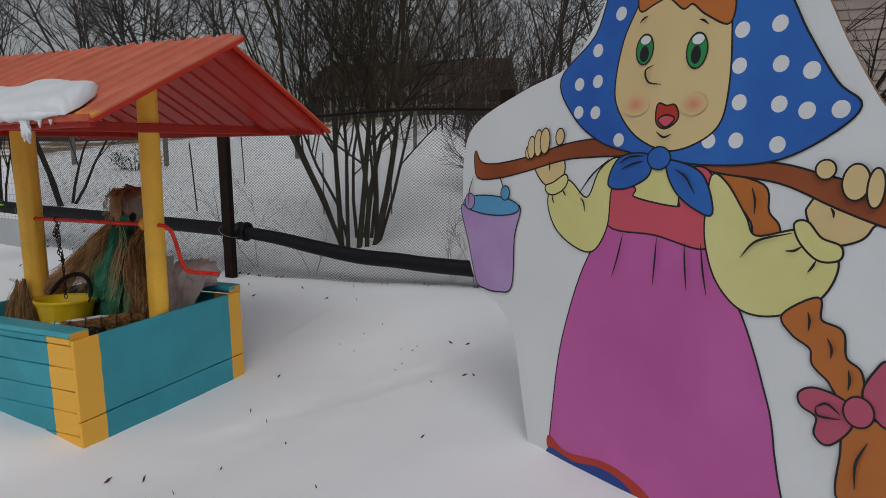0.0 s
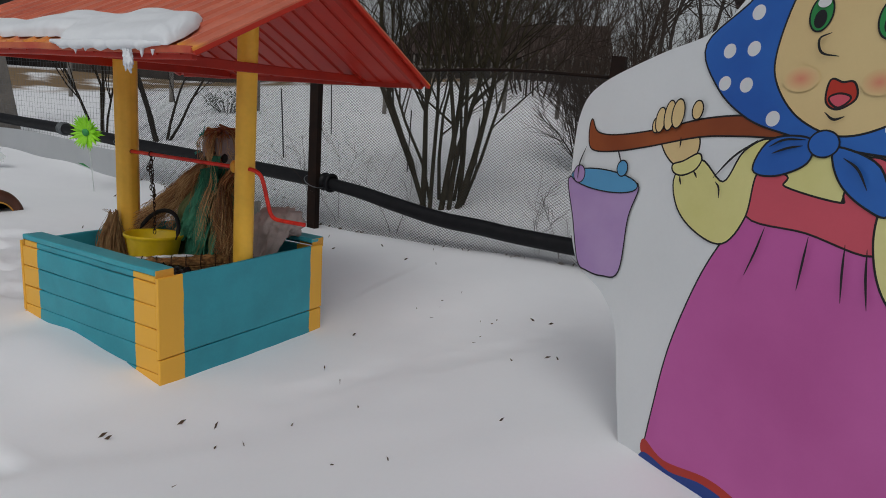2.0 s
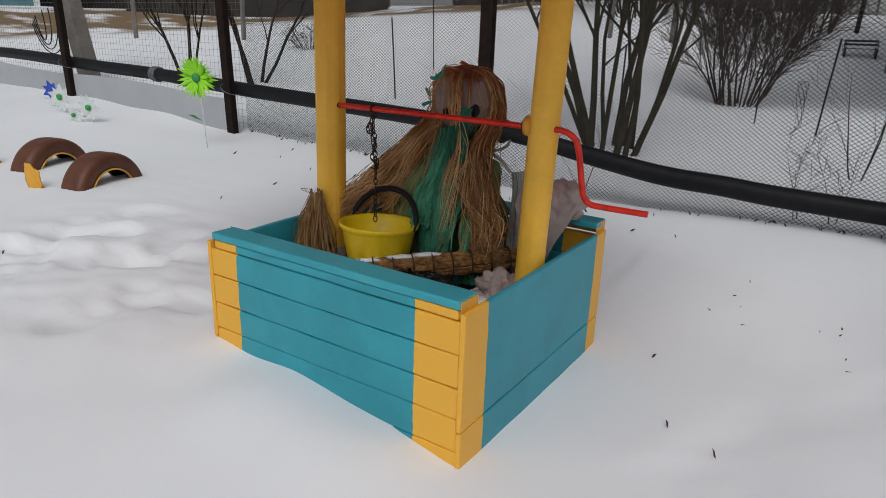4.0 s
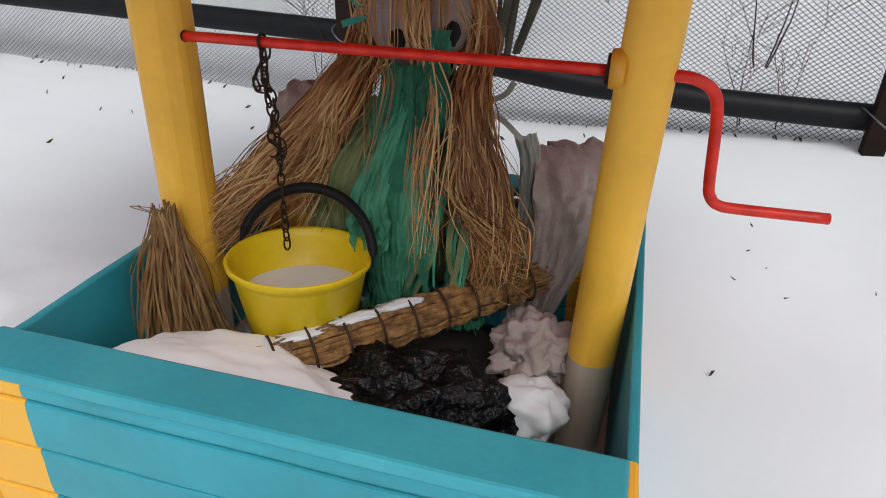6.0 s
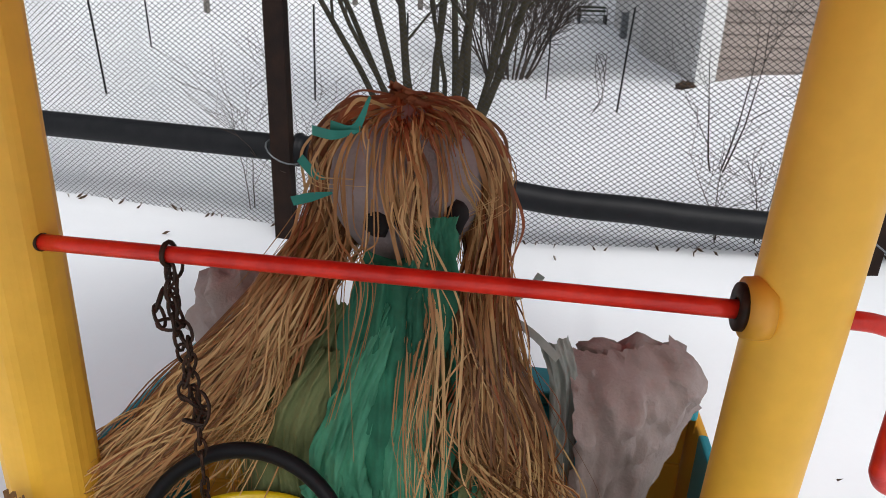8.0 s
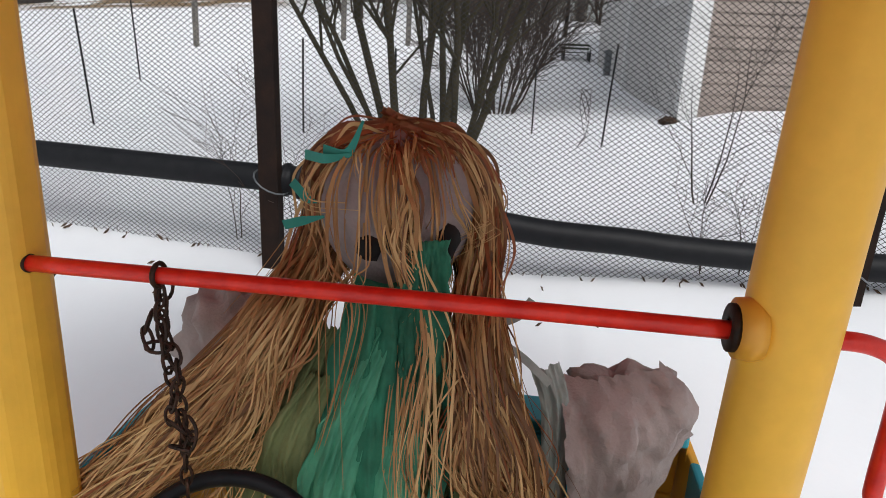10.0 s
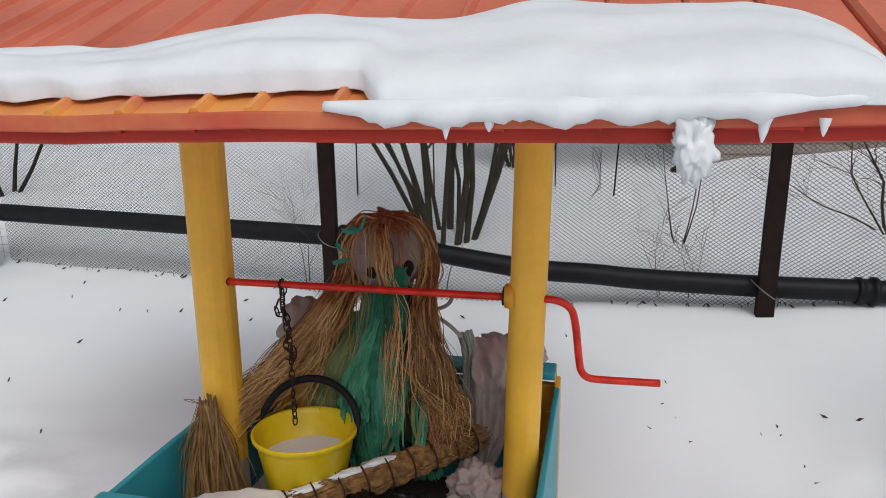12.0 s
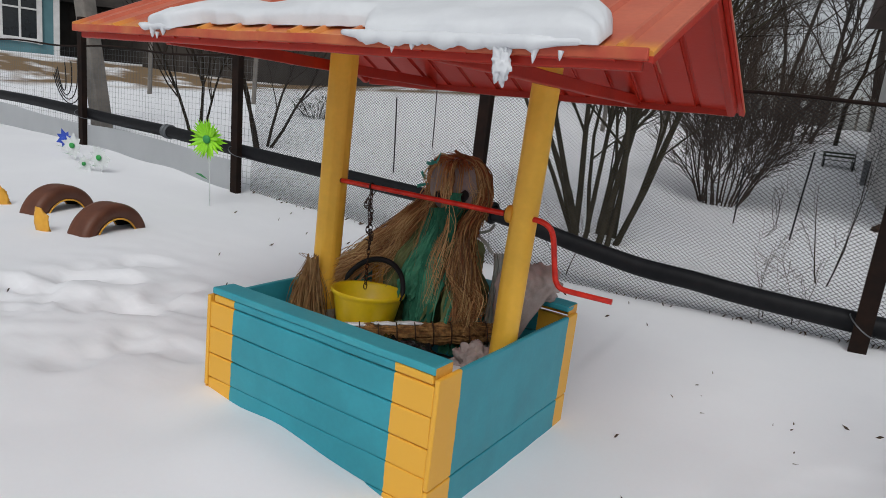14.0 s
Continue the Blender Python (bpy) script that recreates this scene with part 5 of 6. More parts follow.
    strands(100, 0, left_down, (0.0012, 0.003), red=0.1)
    def right():
        c = cap(rnd.uniform(1.45, 2.3), -0.06)
        q = rnd.uniform(0.30, 0.5)
        return c + [j((0.135, 0.20, 0.70), 0.014), j((0.17, 0.15, 0.56), 0.024), j((0.195, 0.145, 0.44), 0.034), j((0.20, 0.15, q), 0.04)]
    # more strands of the darker shade tone on this side
    strands(720, 0, right, (0.0008, 0.0034), red=0.08, shaded=0.45)
    def fringe():
        ang = rnd.gauss(0.18, 0.20)
        c = cap(ang, -0.05)
        x = 0.015 + 0.12 * ang
        return c + [j((x + 0.02, 0.175, 0.72), 0.010), j((x + 0.025, 0.13, 0.58), 0.014), j((x + 0.03, 0.10, rnd.uniform(0.38, 0.52)), 0.018)]
    strands(50, 0, fringe, (0.0008, 0.0026), red=0.2)
    def thin_fringe():
        c = cap(rnd.uniform(-0.75, -0.1), -0.05)
        return c + [j((-0.05, 0.18, 0.74), 0.03), j((-0.04, 0.14, rnd.uniform(0.5, 0.66)), 0.03)]
    strands(9, 0, thin_fringe, (0.001, 0.002), red=0.1)
    def top_fringe():
        ang = rnd.uniform(-1.3, 1.3)
        c = cap(ang, 0)[:2]
        e = np.array([math.sin(ang) * 0.108, -math.cos(ang) * 0.098, rnd.uniform(0.065, 0.10)])
        return c + [j(hc + e, 0.006)]
    strands(110, 0, top_fringe, (0.0012, 0.0028), red=0.75)
    def stray():
        c = cap(rnd.uniform(-2.2, 2.2), -0.02)
        e = c[-1] + np.array([rnd.uniform(-0.12, 0.16), rnd.uniform(-0.08, 0.05), rnd.uniform(-0.2, 0.02)])
        return c + [j((c[-1] + e) / 2 + [0.02, 0, 0.02], 0.02), e]
    strands(46, 0, stray, (0.0009, 0.0016), red=0.1)
    me_ = bpy.data.meshes.new("mannequin")
    me_.from_pydata(V, [], F)
    me_.polygons.foreach_set("material_index", I)
    ob = linked("mannequin", me_, mats)
    me_.polygons.foreach_set("use_smooth", [True] * len(me_.polygons))
    tagged(ob, "straw-haired rag doll in green cloth sitting in the well", "mannequin")


mannequin()

# ---- trees and shrubs ----
def grow(rnd, base, direction, length, radius, levels, kids, spread_, up=0.15, wig=0.12, seg=6, thin=0.0012):
    """Paths of a limb and its branches: a list of paths for each level."""
    out = [[] for _ in range(levels)]
    def limb(p, d, ln, r, lev):
        pts = []
        q = np.array(p, float)
        d = np.array(d, float)
        n = max(3, seg - lev)
        for i in range(n + 1):
            pts.append((*q, max(r * (1 - 0.72 * i / n), thin)))
            d = d + np.array([rnd.gauss(0, wig), rnd.gauss(0, wig), rnd.gauss(0, wig * 0.6) + up * (0.5 if lev else 0.25)])
            d /= np.linalg.norm(d)
            q = q + d * ln / n
        out[lev].append(pts)
        if lev + 1 < levels:
            for k in range(kids[lev]):
                i = rnd.uniform(0.25, 1.0) * n
                a, b = pts[min(int(i), n - 1)], pts[min(int(i) + 1, n)]
                s = i - int(i)
                at = np.array(a[:3]) + (np.array(b[:3]) - np.array(a[:3])) * s
                way = np.array(b[:3]) - np.array(a[:3])
                way /= np.linalg.norm(way) + 1e-9
                turn = np.array([rnd.gauss(0, 1), rnd.gauss(0, 1), rnd.gauss(0, 0.7)])
                turn /= np.linalg.norm(turn)
                w = way + turn * spread_
                limb(at, w / np.linalg.norm(w), ln * rnd.uniform(0.35, 0.6), a[3] * 0.55, lev + 1)
    limb(base, direction, length, radius, 0)
    return out


def woody(name, label, category, at, stems, height, radius, fan, levels=4, kids=(7, 5, 4), seed=1, bark=None, twig=None, base_r=0.15, up=0.12, wig=0.10, group="", sides=(7, 5, 4, 3), spread_=0.75, lean=(0, 0), thin=0.0012):
    rnd = random.Random(seed)
    ob = thing(name, label, category, group)
    z = float(ground_z(at[0], at[1])) - 0.05
    ob.matrix_world = pose(at[0], at[1], z)
    trunk, crown = ([], []), ([], [])
    for k in range(stems):
        a = 2 * math.pi * (k + rnd.random() * 0.7) / stems
        f = fan * rnd.uniform(0.35, 1.0)
        d = np.array([math.cos(a) * f + lean[0], math.sin(a) * f + lean[1], 1.0])
        levs = grow(rnd, (base_r * math.cos(a), base_r * math.sin(a), 0), d / np.linalg.norm(d), height * rnd.uniform(0.75, 1.1), radius * rnd.uniform(0.6, 1.1), levels, kids, spread_, up, wig, 6, thin)
        for i, paths in enumerate(levs):
            tgt = trunk if i < 2 else crown
            v, f_ = sweep(paths, sides[i], False)
            o = len(tgt[0])
            tgt[0].extend(v)
            tgt[1].extend(tuple(o + q for q in face) for face in f_)
    raw("trunk", *trunk, bark or M_bark, ob, "", True)
    if crown[0]:
        raw("crown", *crown, twig or M_bark, ob)
    return ob


woody("tree", "bare multi-stemmed tree with olive bark, in snow behind the fence", "tree", (-0.58, 3.68), 15, 3.7, 0.031, 0.47, 4, (8, 6, 5), 4, M_green_bark, M_bark, 0.20, 0.08, 0.09, thin=0.002)
woody("bush", "dense bare brown bush in snow", "bush", (-0.47, 8.45), 30, 1.65, 0.015, 0.52, 3, (9, 7), 5, M_brush, M_brush, 0.25, 0.10, 0.12, thin=0.0035)
woody("tree", "small bare garden tree with forked stems", "tree", (-5.10, 3.70), 5, 2.2, 0.028, 0.5, 4, (5, 4, 3), 6, M_bark, M_bark, 0.08)
woody("tree", "small bare garden tree with forked stems", "tree", (-5.75, 3.25), 4, 2.2, 0.026, 0.5, 4, (5, 4, 3), 7, M_bark, M_bark, 0.06)
woody("tree", "bare fruit tree beside the siding house", "tree", (3.55, 4.6), 4, 2.6, 0.035, 0.7, 4, (7, 5, 4), 8, M_bark, M_brush, 0.10, 0.05, 0.14)
woody("bush", "low tangle of bare branches in snow", "bush", (2.85, 3.9), 9, 1.3, 0.012, 1.3, 3, (6, 4), 9, M_brush, M_brush, 0.10, 0.0, 0.2)
woody("sapling", "thin bare sapling in snow", "sapling", (1.25, 3.70), 3, 1.05, 0.008, 0.3, 3, (4, 3), 10, M_bark, M_bark, 0.03)
woody("tree", "dark bare tree behind the bench", "tree", (0.55, 14.2), 1, 5.0, 0.07, 0.25, 4, (8, 5, 4), 12, M_bark, M_brush, 0.0, 0.1, 0.12)
for k, (x, y) in enumerate(((1.02, FY + 0.28), (1.18, FY + 0.32), (-1.32, FY + 0.30), (-1.05, FY + 0.4), (-0.35, FY + 0.3))):
    woody("dry_weed", "thin dry weed stalk at the fence", "weed", (x, y), 2, 0.75 if k > 1 else 0.5, 0.0035, 0.25, 3, (4, 3), 20 + k, M_brush, M_brush, 0.02, 0.05, 0.12, group="weeds along the fence")
# brush and woods behind the gardens
brush = [(-3.6, 13.0, 3.0), (-2.2, 14.5, 3.0), (-1.0, 15.5, 1.7), (-5.2, 15.5, 3.0), (-7.5, 16.5, 3.2), (1.8, 15.5, 1.4), (4.0, 15.5, 2.4), (5.5, 12.0, 3.2), (7.0, 14.0, 3.6), (-0.4, 14.0, 1.1), (3.2, 18.5, 2.6), (-10.5, 17.5, 3.0), (9.5, 11.0, 3.4), (6.3, 9.8, 2.6)]
for k, (x, y, h) in enumerate(brush):
    woody("bush", "tall thicket of bare brown shrubs", "bush", (x, y), 15, h, 0.03, 0.55, 3, (9, 7), 40 + k, M_brush, M_brush, 0.5, 0.08, 0.14, group="thicket behind the gardens", sides=(4, 3, 3), thin=0.0035)
rnd = random.Random(77)
for k in range(34):
    x, y = -34 + 1.75 * k + rnd.uniform(-0.8, 0.8), 22 + rnd.uniform(-2.5, 9)
    if x < -16:
        y -= 2
    woody("tree", "tall bare tree of a far wood", "tree", (x, y), 2, rnd.uniform(7.5, 11), 0.12, 0.14, 4, (11, 6, 4), 100 + k, M_far, M_far, 0.2, 0.08, 0.09, group="far wood", sides=(4, 3, 3, 3), spread_=0.85, thin=0.005)


def evergreen(at, size, seed):
    rnd = random.Random(seed)
    ob = thing("evergreen_shrub", "low dark leafy shrub half buried in snow", "shrub")
    ob.matrix_world = pose(at[0], at[1], float(ground_z(*at)))
    stems, vv, ff = [], [], []
    for k in range(26):
        a = rnd.uniform(0, 6.28)
        tip = np.array([math.cos(a) * size * rnd.uniform(0.2, 1.0), 0.5 * math.sin(a) * size * rnd.random(), rnd.uniform(0.12, 0.5)])
        stems.append([(0.3 * tip[0], 0.3 * tip[1], -0.03, 0.006), (*(tip * [0.7, 0.7, 0.6]), 0.004), (*tip, 0.002)])
        for q in range(16):
            c = tip * rnd.uniform(0.55, 1.05) + np.array([rnd.gauss(0, 0.05), rnd.gauss(0, 0.05), rnd.gauss(0, 0.03)])
            d = np.array([rnd.gauss(0, 1), rnd.gauss(0, 1), rnd.gauss(0, 0.5)])
            d /= np.linalg.norm(d)
            s = np.cross(d, (0, 0, 1))
            s /= np.linalg.norm(s) + 1e-9
            o = len(vv)
            vv += [c, c + d * 0.035 + s * 0.013, c + d * 0.075, c + d * 0.035 - s * 0.013]
            ff.append((o, o + 1, o + 2, o + 3))
    raw("trunk", *sweep(stems, 4, False), M_bark, ob)
    raw("crown", vv, ff, M_leaf, ob)


evergreen((-6.85, 6.4), 0.95, 3)

# ---- garden rods and posts ----
def rod(x, y, h, r, lean=0.0, label="thin dark garden rod standing in snow", m=None, name="garden_rod"):
    z = float(ground_z(x, y))
    v, f = sweep([[(0, 0, -0.1, r), (lean * 0.5, 0, h * 0.5, r), (lean, 0, h, r)]], 6)
    ob = raw(name, v, f, m or M_black)
    ob.matrix_world = pose(x, y, z)
    tagged(ob, label, "garden rod" if name == "garden_rod" else "post", group="rods in the garden")


for x, y, h, l in ((0.78, 5.85, 0.95, 0.06), (-3.48, 4.375, 0.9, -0.06), (-4.2, 6.2, 0.95, -0.03), (-1.9, 5.0, 0.8, 0.02), (-1.2, 5.6, 0.8, 0.0), (0.1, 6.5, 0.7, 0.0)):
    rod(x, y, h, 0.009, l)
for x, y, h in ((-6.6, 6.9, 1.1), (-4.6, 8.2, 1.0), (-9.2, 7.0, 1.2), (-3.2, 10.5, 1.0), (-2.2, 11.0, 1.0), (-11.8, 6.4, 1.2)):
    rod(x, y, h, 0.045, 0.03, "grey weathered wooden post in snow", M_concrete, "wooden_post")
hoop = [[(0.55, 5.8, 0.22, 0.003)] + [(0.59 + 0.05 * math.sin(a * 3 + k), 5.8 + 0.02 * k, 0.22 + 0.55 * math.sin(a), 0.003) for a in np.linspace(0.2, 2.6, 10)] for k in range(3)]
tagged(raw("wire_hoop", *sweep(hoop, 4, False), M_steel), "bent wire hoops stuck in snow", "wire")

pole = thing("leaning_pole", "leaning grey concrete utility pole behind the fence", "pole")
pole.matrix_world = pose(-7.0, 2.75, float(ground_z(-7.0, 2.75)) - 0.2, 0, -15, 0)
part("shaft", box_bm(-0.11, 0.11, -0.09, 0.09, 0, 3.2, 0.015), M_concrete, pole, "weathered concrete shaft")
coils = [[(-0.28 + 0.10 * k * math.cos(a) - 0.2, -0.2 + 0.03 * k, 1.25 - 0.55 * math.sin(a) * (0.6 + 0.1 * k), 0.007) for a in np.linspace(0.1, 3.0, 12)] for k in range(1, 5)]
raw("hanging_cable", *sweep(coils, 5, False), M_black, pole, "loops of black cable")

# ---- siding house ----
def wall_frame(origin, turn):
    return pose(origin[0], origin[1], origin[2], 0, 0, turn)


house = thing("siding_house", "one-storey house with taupe horizontal siding and white corner boards", "house")
house.matrix_world = wall_frame((1.70, 7.07, 0.25), 6)
part("wall", box_bm(0.03, 8, 0.03, 5.5, -0.6, 3.3), M_pale, house, "pale grey side wall")
for k in range(30):
    z = -0.4 + 0.122 * k
    bm = bmesh.new()
    prof = [(-0.014, z), (-0.016, z + 0.01), (0.004, z + 0.12), (0.028, z + 0.12), (0.028, z)]
    for x in (0.18, 8.0):
        for y, zz in prof:
            bm.verts.new((x, y, zz))
    bm.verts.ensure_lookup_table()
    for q in range(5):
        bm.faces.new((bm.verts[q], bm.verts[(q + 1) % 5], bm.verts[5 + (q + 1) % 5], bm.verts[5 + q]))
    bmesh.ops.recalc_face_normals(bm, faces=bm.faces[:])
    part("siding_board", bm, M_siding, house)
part("corner_board", box_bm(-0.03, 0.19, -0.035, 0.028, -0.6, 3.3, 0.004), M_trim, house, "white corner board")
part("corner_board", box_bm(-0.03, 0.028, 0.0285, 0.12, -0.6, 3.3, 0.004), M_trim, house, "white corner board")
part("corner_board", box_bm(-0.03, 0.028, 2.9, 3.0, -0.6, 3.3, 0.004), M_trim, house, "white corner board")
win = part("window", box_bm(-0.005, 0.029, 0.75, 1.55, 1.55, 2.9), M_glass, house, "dark window")
for y0, y1, z0, z1 in ((0.63, 0.75, 1.43, 3.02), (1.55, 1.67, 1.43, 3.02), (0.75, 1.55, 1.43, 1.55), (0.75, 1.55, 2.9, 3.02), (1.12, 1.18, 1.55, 2.9)):
    part("window_frame", box_bm(-0.04, 0.029, y0, y1, z0, z1, 0.005), M_trim, win, "white window trim")
bm = bmesh.new()
for x, y, z in ((-0.4, -0.5, 3.3), (8.4, -0.5, 3.3), (8.4, 6, 3.3), (-0.4, 6, 3.3), (-0.4, 2.75, 5.2), (8.4, 2.75, 5.2)):
    bm.verts.new((x, y, z))
bm.verts.ensure_lookup_table()
for f in ((0, 1, 5, 4), (2, 3, 4, 5), (0, 4, 3), (1, 2, 5), (0, 3, 2, 1)):
    bm.faces.new([bm.verts[i] for i in f])
part("roof", bm, M_roof, house, "brown gable roof")

pail = thing("garden_tub", "grey metal tub standing in snow by the house", "tub")
pail.matrix_world = pose(1.35, 11.4, float(ground_z(1.35, 11.4)) - 0.03)
part("body", box_bm(-0.16, 0.16, -0.15, 0.15, 0, 0.42, 0.03), M_zinc, pail, "galvanised tub")
part("rim", box_bm(-0.175, 0.175, -0.165, 0.165, 0.39, 0.425, 0.01), M_zinc, pail)
bench = thing("garden_bench", "dark green garden bench with curved iron arms", "bench")
bench.matrix_world = pose(0.75, 12.6, float(ground_z(0.75, 12.6)) - 0.03, 0, 0, 10) @ Matrix.Scale(0.45, 4)
for k in range(4):
    part("slat", box_bm(-0.6, 0.6, -0.2 + 0.11 * k, -0.11 + 0.11 * k, 0.36, 0.39, 0.004), M_leaf, bench)
for k in range(2):
    part("backrest_slat", box_bm(-0.6, 0.6, 0.24, 0.27, 0.5 + 0.14 * k, 0.58 + 0.14 * k, 0.004), M_leaf, bench)
for x in (-0.55, 0.55):
    part("leg", box_bm(x - 0.03, x + 0.03, -0.22, 0.28, -0.05, 0.36, 0.01), M_black, bench)
    tube("armrest", smooth_path([(x, 0.26, 0.36, 0.018), (x, 0.26, 0.62, 0.018), (x, 0.0, 0.66, 0.018), (x, -0.2, 0.58, 0.018), (x, -0.2, 0.36, 0.018)], 5), M_black, bench)

# ---- far buildings ----
blue = thing("blue_house", "weathered blue wooden house with white carved window frames", "house")
blue.matrix_world = pose(-21.4, 4.2, 1.2, 0, 0, 70)
part("wall", box_bm(-4.5, 4.6, 0, 6, -0.3, 2.55), M_blue, blue, "faded blue plank wall")
part("plinth", box_bm(-4.55, 4.65, -0.06, 6, -0.5, 0.25), M_concrete, blue)
for x in (-3.3, -0.9, 1.5, 3.6):
    w = part("window", box_bm(x - 0.42, x + 0.42, -0.03, -0.001, 0.75, 2.0), M_glass, blue, "dark window")
    for x0, x1, z0, z1 in ((x - 0.56, x - 0.42, 0.6, 2.05), (x + 0.42, x + 0.56, 0.6, 2.05), (x - 0.42, x + 0.42, 0.62, 0.75), (x - 0.66, x + 0.66, 2.05, 2.32), (x - 0.03, x + 0.03, 0.75, 2.0), (x - 0.42, x + 0.42, 1.55, 1.6)):
        part("window_frame", box_bm(x0, x1, -0.07, -0.031, z0, z1, 0.008), M_trim, w, "white frame")
for x in (-4.5, 4.45):
    part("corner_board", box_bm(x, x + 0.16, -0.04, -0.001, 0.25, 2.55), M_trim, blue)
bm = bmesh.new()
for x, y, z in ((-5, -0.5, 2.55), (5.1, -0.5, 2.55), (5.1, 6.5, 2.55), (-5, 6.5, 2.55), (-5, 3, 4.8), (5.1, 3, 4.8)):
    bm.verts.new((x, y, z))
bm.verts.ensure_lookup_table()
for f in ((0, 1, 5, 4), (2, 3, 4, 5), (0, 4, 3), (1, 2, 5), (0, 3, 2, 1)):
    bm.faces.new([bm.verts[i] for i in f])
part("roof", bm, M_shed, blue, "dark roof")


def barn(name, label, at, turn, w, d, h, top, wall_m, roof_m):
    ob = thing(name, label, "shed")
    ob.matrix_world = pose(at[0], at[1], at[2], 0, 0, turn)
    part("wall", box_bm(-w / 2, w / 2, 0, d, -0.4, h), wall_m, ob)
    for k in range(int(w / 0.35)):
        x = -w / 2 + 0.35 * k
        part("plank", box_bm(x + 0.02, x + 0.33, -0.03, -0.002, -0.3, h - 0.02 - 0.03 * (k % 3), 0.006), wall_m, ob)
    b = bmesh.new()
    for x, y, z in ((-w / 2 - 0.3, -0.4, h), (w / 2 + 0.3, -0.4, h), (w / 2 + 0.3, d + 0.4, h), (-w / 2 - 0.3, d + 0.4, h), (-w / 2 - 0.3, d / 2, top), (w / 2 + 0.3, d / 2, top)):
        b.verts.new((x, y, z))
    b.verts.ensure_lookup_table()
    for f in ((0, 1, 5, 4), (2, 3, 4, 5), (0, 4, 3), (1, 2, 5), (0, 3, 2, 1)):
        b.faces.new([b.verts[i] for i in f])
    part("roof", b, roof_m, ob)


barn("shed", "dark weathered plank shed", (-15.5, 13.0, 1.35), 40, 8, 4, 1.7, 2.8, M_shed, M_shed)
barn("shed", "dark weathered plank shed beyond the snow", (-22, 13.0, 1.3), 50, 7, 4, 2.2, 3.4, M_shed, M_shed)
barn("farmhouse", "far house with a brown roof among bare trees", (-11, 25, 1.9), 10, 9, 6, 1.6, 3.4, M_shed, M_roof)
barn("farmhouse", "far house with a brown roof among bare trees", (9, 24, 2.0), -10, 12, 6, 2.4, 4.6, M_roof, M_roof)
picket = thing("far_fence", "thin grey picket fence at the end of the gardens", "fence")
for k in range(60):
    x = -9 + 0.25 * k
    y = 15.8
    part("picket", box_bm(x, x + 0.05, y, y + 0.02, float(ground_z(x, y)) - 0.1, float(ground_z(x, y)) + 0.75), M_concrete, picket)
part("rail", box_bm(-9, 6, 15.83, 15.86, 2.35, 2.40), M_concrete, picket)

# ---- playground bits ----
def tyre(at, turn, r, cut):
    ob = thing("tyre", "brown painted tyre half buried upright in snow", "tyre", "tyres in the snow")
    ob.matrix_world = pose(at[0], at[1], at[2] - cut, 0, 0, turn)
    rows = [(r * 0.62, -0.075), (r * 0.7, -0.088), (r * 0.9, -0.095), (r * 0.985, -0.07), (r, -0.04), (r * 0.985, -0.02), (r, 0.0), (r * 0.985, 0.02), (r, 0.04), (r * 0.985, 0.07), (r * 0.9, 0.095), (r * 0.7, 0.088), (r * 0.62, 0.075)]
    inner = [(r * 0.62, -0.075), (r * 0.64, -0.06), (r * 0.88, -0.05), (r * 0.88, 0.05), (r * 0.64, 0.06), (r * 0.62, 0.075)]
    part("tyre_lining", lathe_bm(inner, 48), M_black, ob, "black rubber inside", True).matrix_local = pose(0, 0, 0, 90, 0, 0)
    part("tyre_wall", lathe_bm(rows, 48), M_tyre, ob, "brown painted rubber", True).matrix_local = pose(0, 0, 0, 90, 0, 0)
    for s_ in (-1, 1):
        ring_ = [(r * 0.63 * math.cos(a), s_ * 0.086, r * 0.63 * math.sin(a), 0.006) for a in np.linspace(0, 2 * math.pi, 40)]
        tube("painted_bead", ring_, M_yellow, ob, "yellow painted rim", 6)


tyre((-2.82, 0.42, float(ground_z(-2.82, 0.42))), 104, 0.28, 0.09)
tyre((-3.55, 0.46, float(ground_z(-3.55, 0.46))), 104, 0.28, 0.10)
for x, y, a in ((-2.95, 0.07, 20), (-3.85, 0.21, 50)):
    bm = lump_bm((0.055, 0.016, 0.10), (0, 0, 0.05), 0.35, 2.4, 3, x)
    ob = part("yellow_wing", bm, M_yellow, smooth=True)
    ob.matrix_world = pose(x, y, float(ground_z(x, y)), 0, -20, a)
    tagged(ob, "yellow painted rubber cut-out sticking out of snow", "ornament", "tyres in the snow")


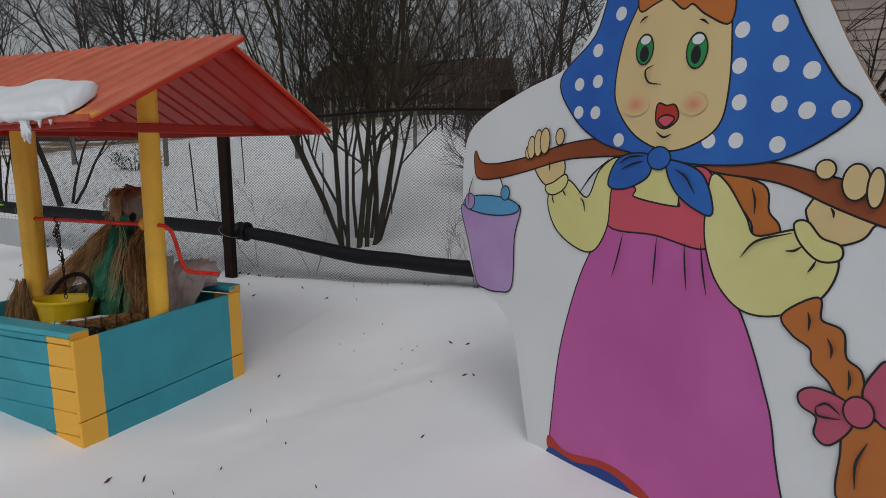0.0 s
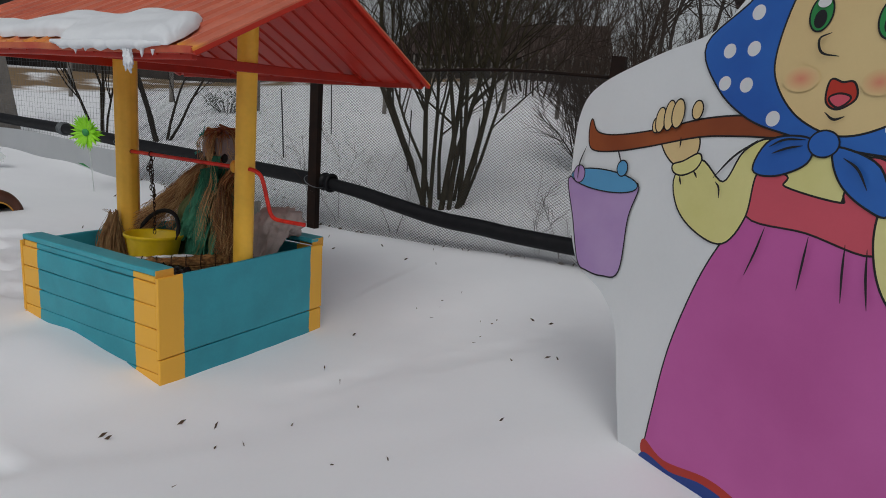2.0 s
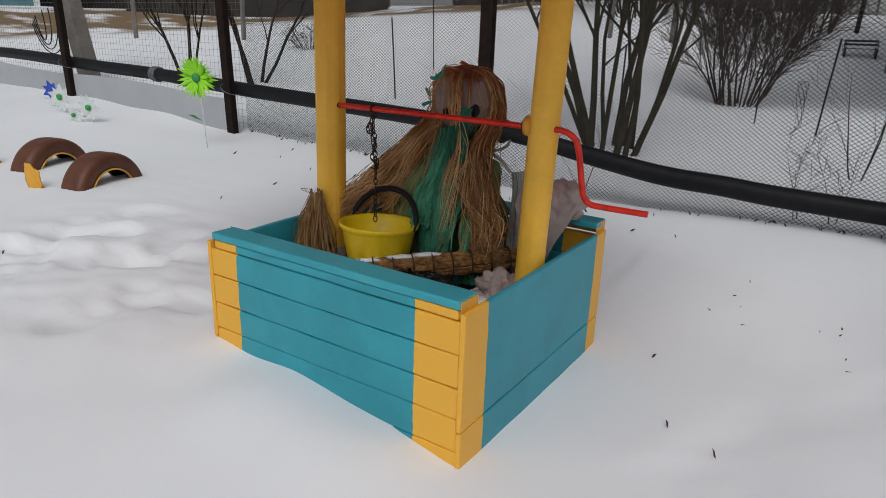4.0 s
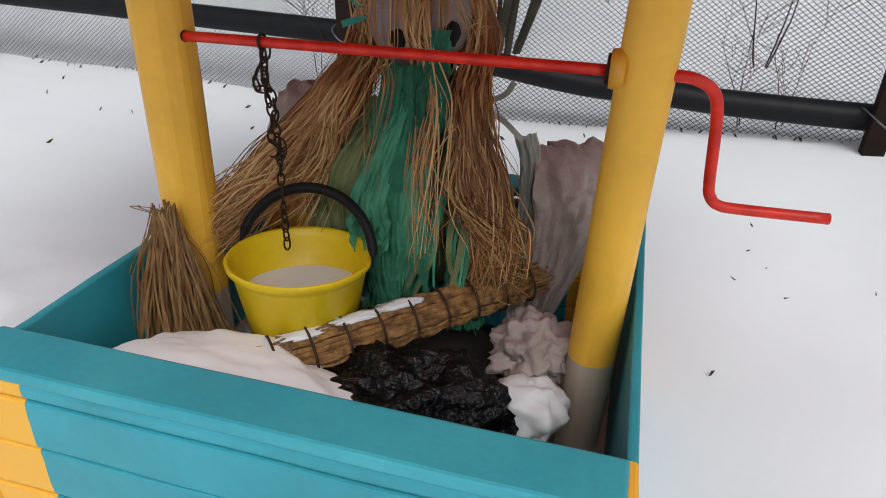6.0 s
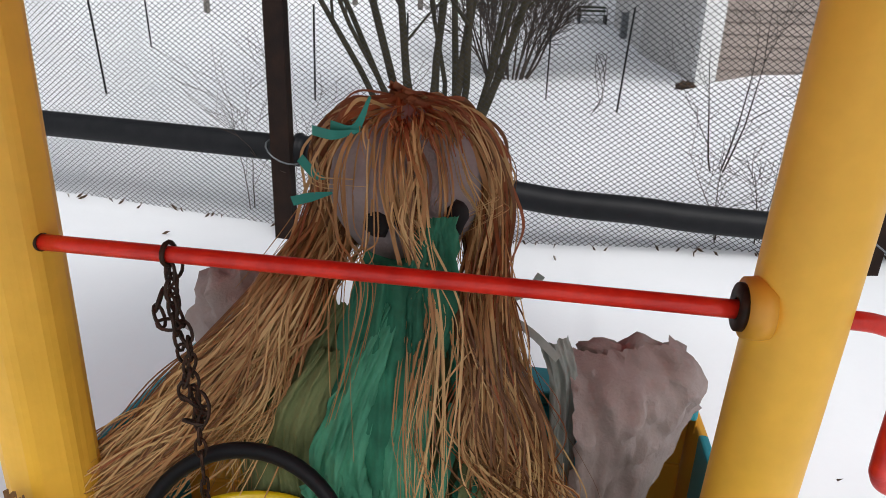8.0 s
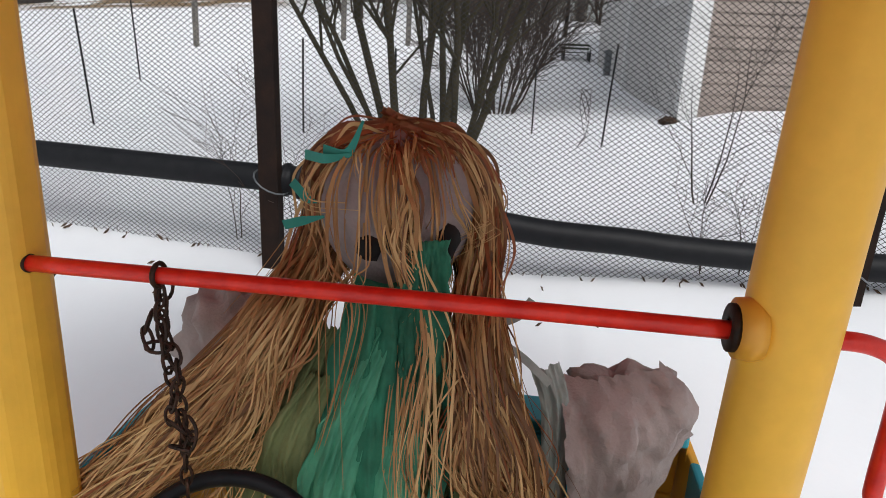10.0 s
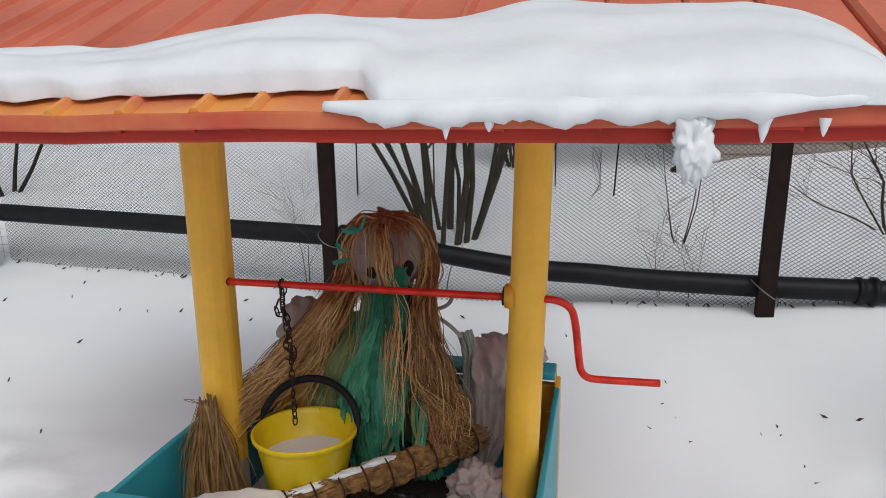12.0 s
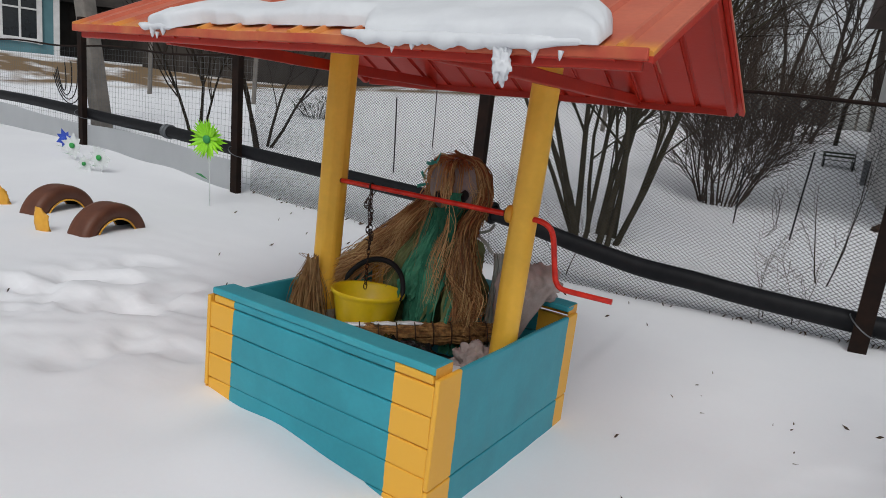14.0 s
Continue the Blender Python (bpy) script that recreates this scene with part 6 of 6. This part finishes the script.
def flower(at, h, r, petals, pm, cm, label, spiky=False):
    ob = thing("garden_flower", label, "flower", "plastic flowers along the fence")
    ob.matrix_world = pose(at[0], at[1], float(ground_z(at[0], at[1])) - 0.02, 6, 0, 20)
    tube("stem", [(0, 0, -0.1, 0.005), (0.01, 0, h * 0.5, 0.005), (0, 0, h, 0.005)], M_petal, ob, "white stem", 6)
    rnd_ = random.Random(int(h * 100) + petals)
    for k in range(petals):
        a = 2 * math.pi * k / petals + rnd_.uniform(-0.1, 0.1)
        ln = r * rnd_.uniform(0.8, 1.1)
        t = np.array([math.cos(a), 0, math.sin(a)])
        s = np.array([-math.sin(a), 0, math.cos(a)])
        w = ln * (0.10 if spiky else 0.26)
        out = np.array([0, -0.4 * ln * rnd_.uniform(-0.4, 1.0), 0]) if spiky else np.array([0, -0.1 * ln, 0])
        c = np.array([0, 0, h])
        vv = [c, c + t * ln * 0.5 + s * w + out * 0.4, c + t * ln + out, c + t * ln * 0.5 - s * w + out * 0.4, c + t * ln * 0.5 + [0, 0.008, 0]]
        raw("petal", vv, [(0, 1, 2, 3), (0, 4, 1), (1, 4, 2), (2, 4, 3), (3, 4, 0)], pm, ob)
    part("flower_centre", lump_bm((r * 0.22, 0.02, r * 0.22), (0, -0.015, h), 0.1, 2, 2, 1), cm, ob, "", True)
    raw("leaf", [(0, -0.005, h * 0.42), (-0.06, -0.02, h * 0.50), (-0.12, -0.02, h * 0.50), (-0.06, -0.01, h * 0.45)], [(0, 1, 2, 3)], M_leafgreen, ob)


flower((-3.34, 1.62), 0.60, 0.17, 64, M_lime, M_leafgreen, "spiky lime green plastic flower on a white stem", True)
flower((-4.82, 1.48), 0.16, 0.13, 9, M_petal, M_leafgreen, "white plastic daisy with a green centre in snow")
flower((-5.43, 1.54), 0.17, 0.14, 9, M_petal, M_leafgreen, "white plastic daisy with a green centre in snow")
flower((-4.95, 1.40), 0.08, 0.09, 8, M_petal, M_leafgreen, "white plastic daisy with a green centre in snow")
flower((-6.0, 1.75), 0.16, 0.13, 7, M_blueflower, M_blueflower, "blue plastic flower in snow")

# ---- litter on the snow ----
rnd = random.Random(31)
vv, ff = [], []
for k in range(150):
    if k < 26:
        x, y = rnd.uniform(0.7, 2.0), rnd.uniform(-1.2, 1.6)
    elif k < 42:
        x, y = rnd.uniform(-3, 3), rnd.uniform(1.6, 2.2)
    elif k < 60:
        x, y = rnd.uniform(-3.5, 2.2), rnd.uniform(-2.2, 1.5)
    else:
        x, y = rnd.uniform(-4.5, 2.0), 2.33 + rnd.gauss(0, 0.02)
    if abs(x) < 0.55 and -0.55 < y < 0.6:
        continue
    z = float(ground_z(x, y)) + 0.016
    a, ln, w = rnd.uniform(0, 3.14), rnd.uniform(0.007, 0.022), rnd.uniform(0.0015, 0.004)
    c, s = math.cos(a), math.sin(a)
    o = len(vv)
    vv += [(x - c * ln, y - s * ln, z - 0.012), (x - s * w, y + c * w, z + 0.002), (x + c * ln, y + s * ln, z + rnd.uniform(0, 0.01)), (x + s * w, y - c * w, z + 0.002), (x, y, z - 0.012)]
    ff += [(o, o + 3, o + 2, o + 1), (o, o + 1, o + 4), (o + 1, o + 2, o + 4), (o + 2, o + 3, o + 4), (o + 3, o, o + 4)]
tagged(raw("fallen_leaves", vv, ff, M_debris), "scattered dead leaves and bark bits on snow", "leaves", kind="stuff")
# shade of the dug-out hollow is put into this lump's dark brown colour
tagged(part("dug_out_earth", lump_bm((0.10, 0.09, 0.07), (1.60, 7.04, float(ground_z(1.6, 7.04)) + 0.0), 0.5, 2.5, 4, 2.0), M_tie, smooth=True), "dark brown lump for a shaded earth hollow beside the house corner", "earth")
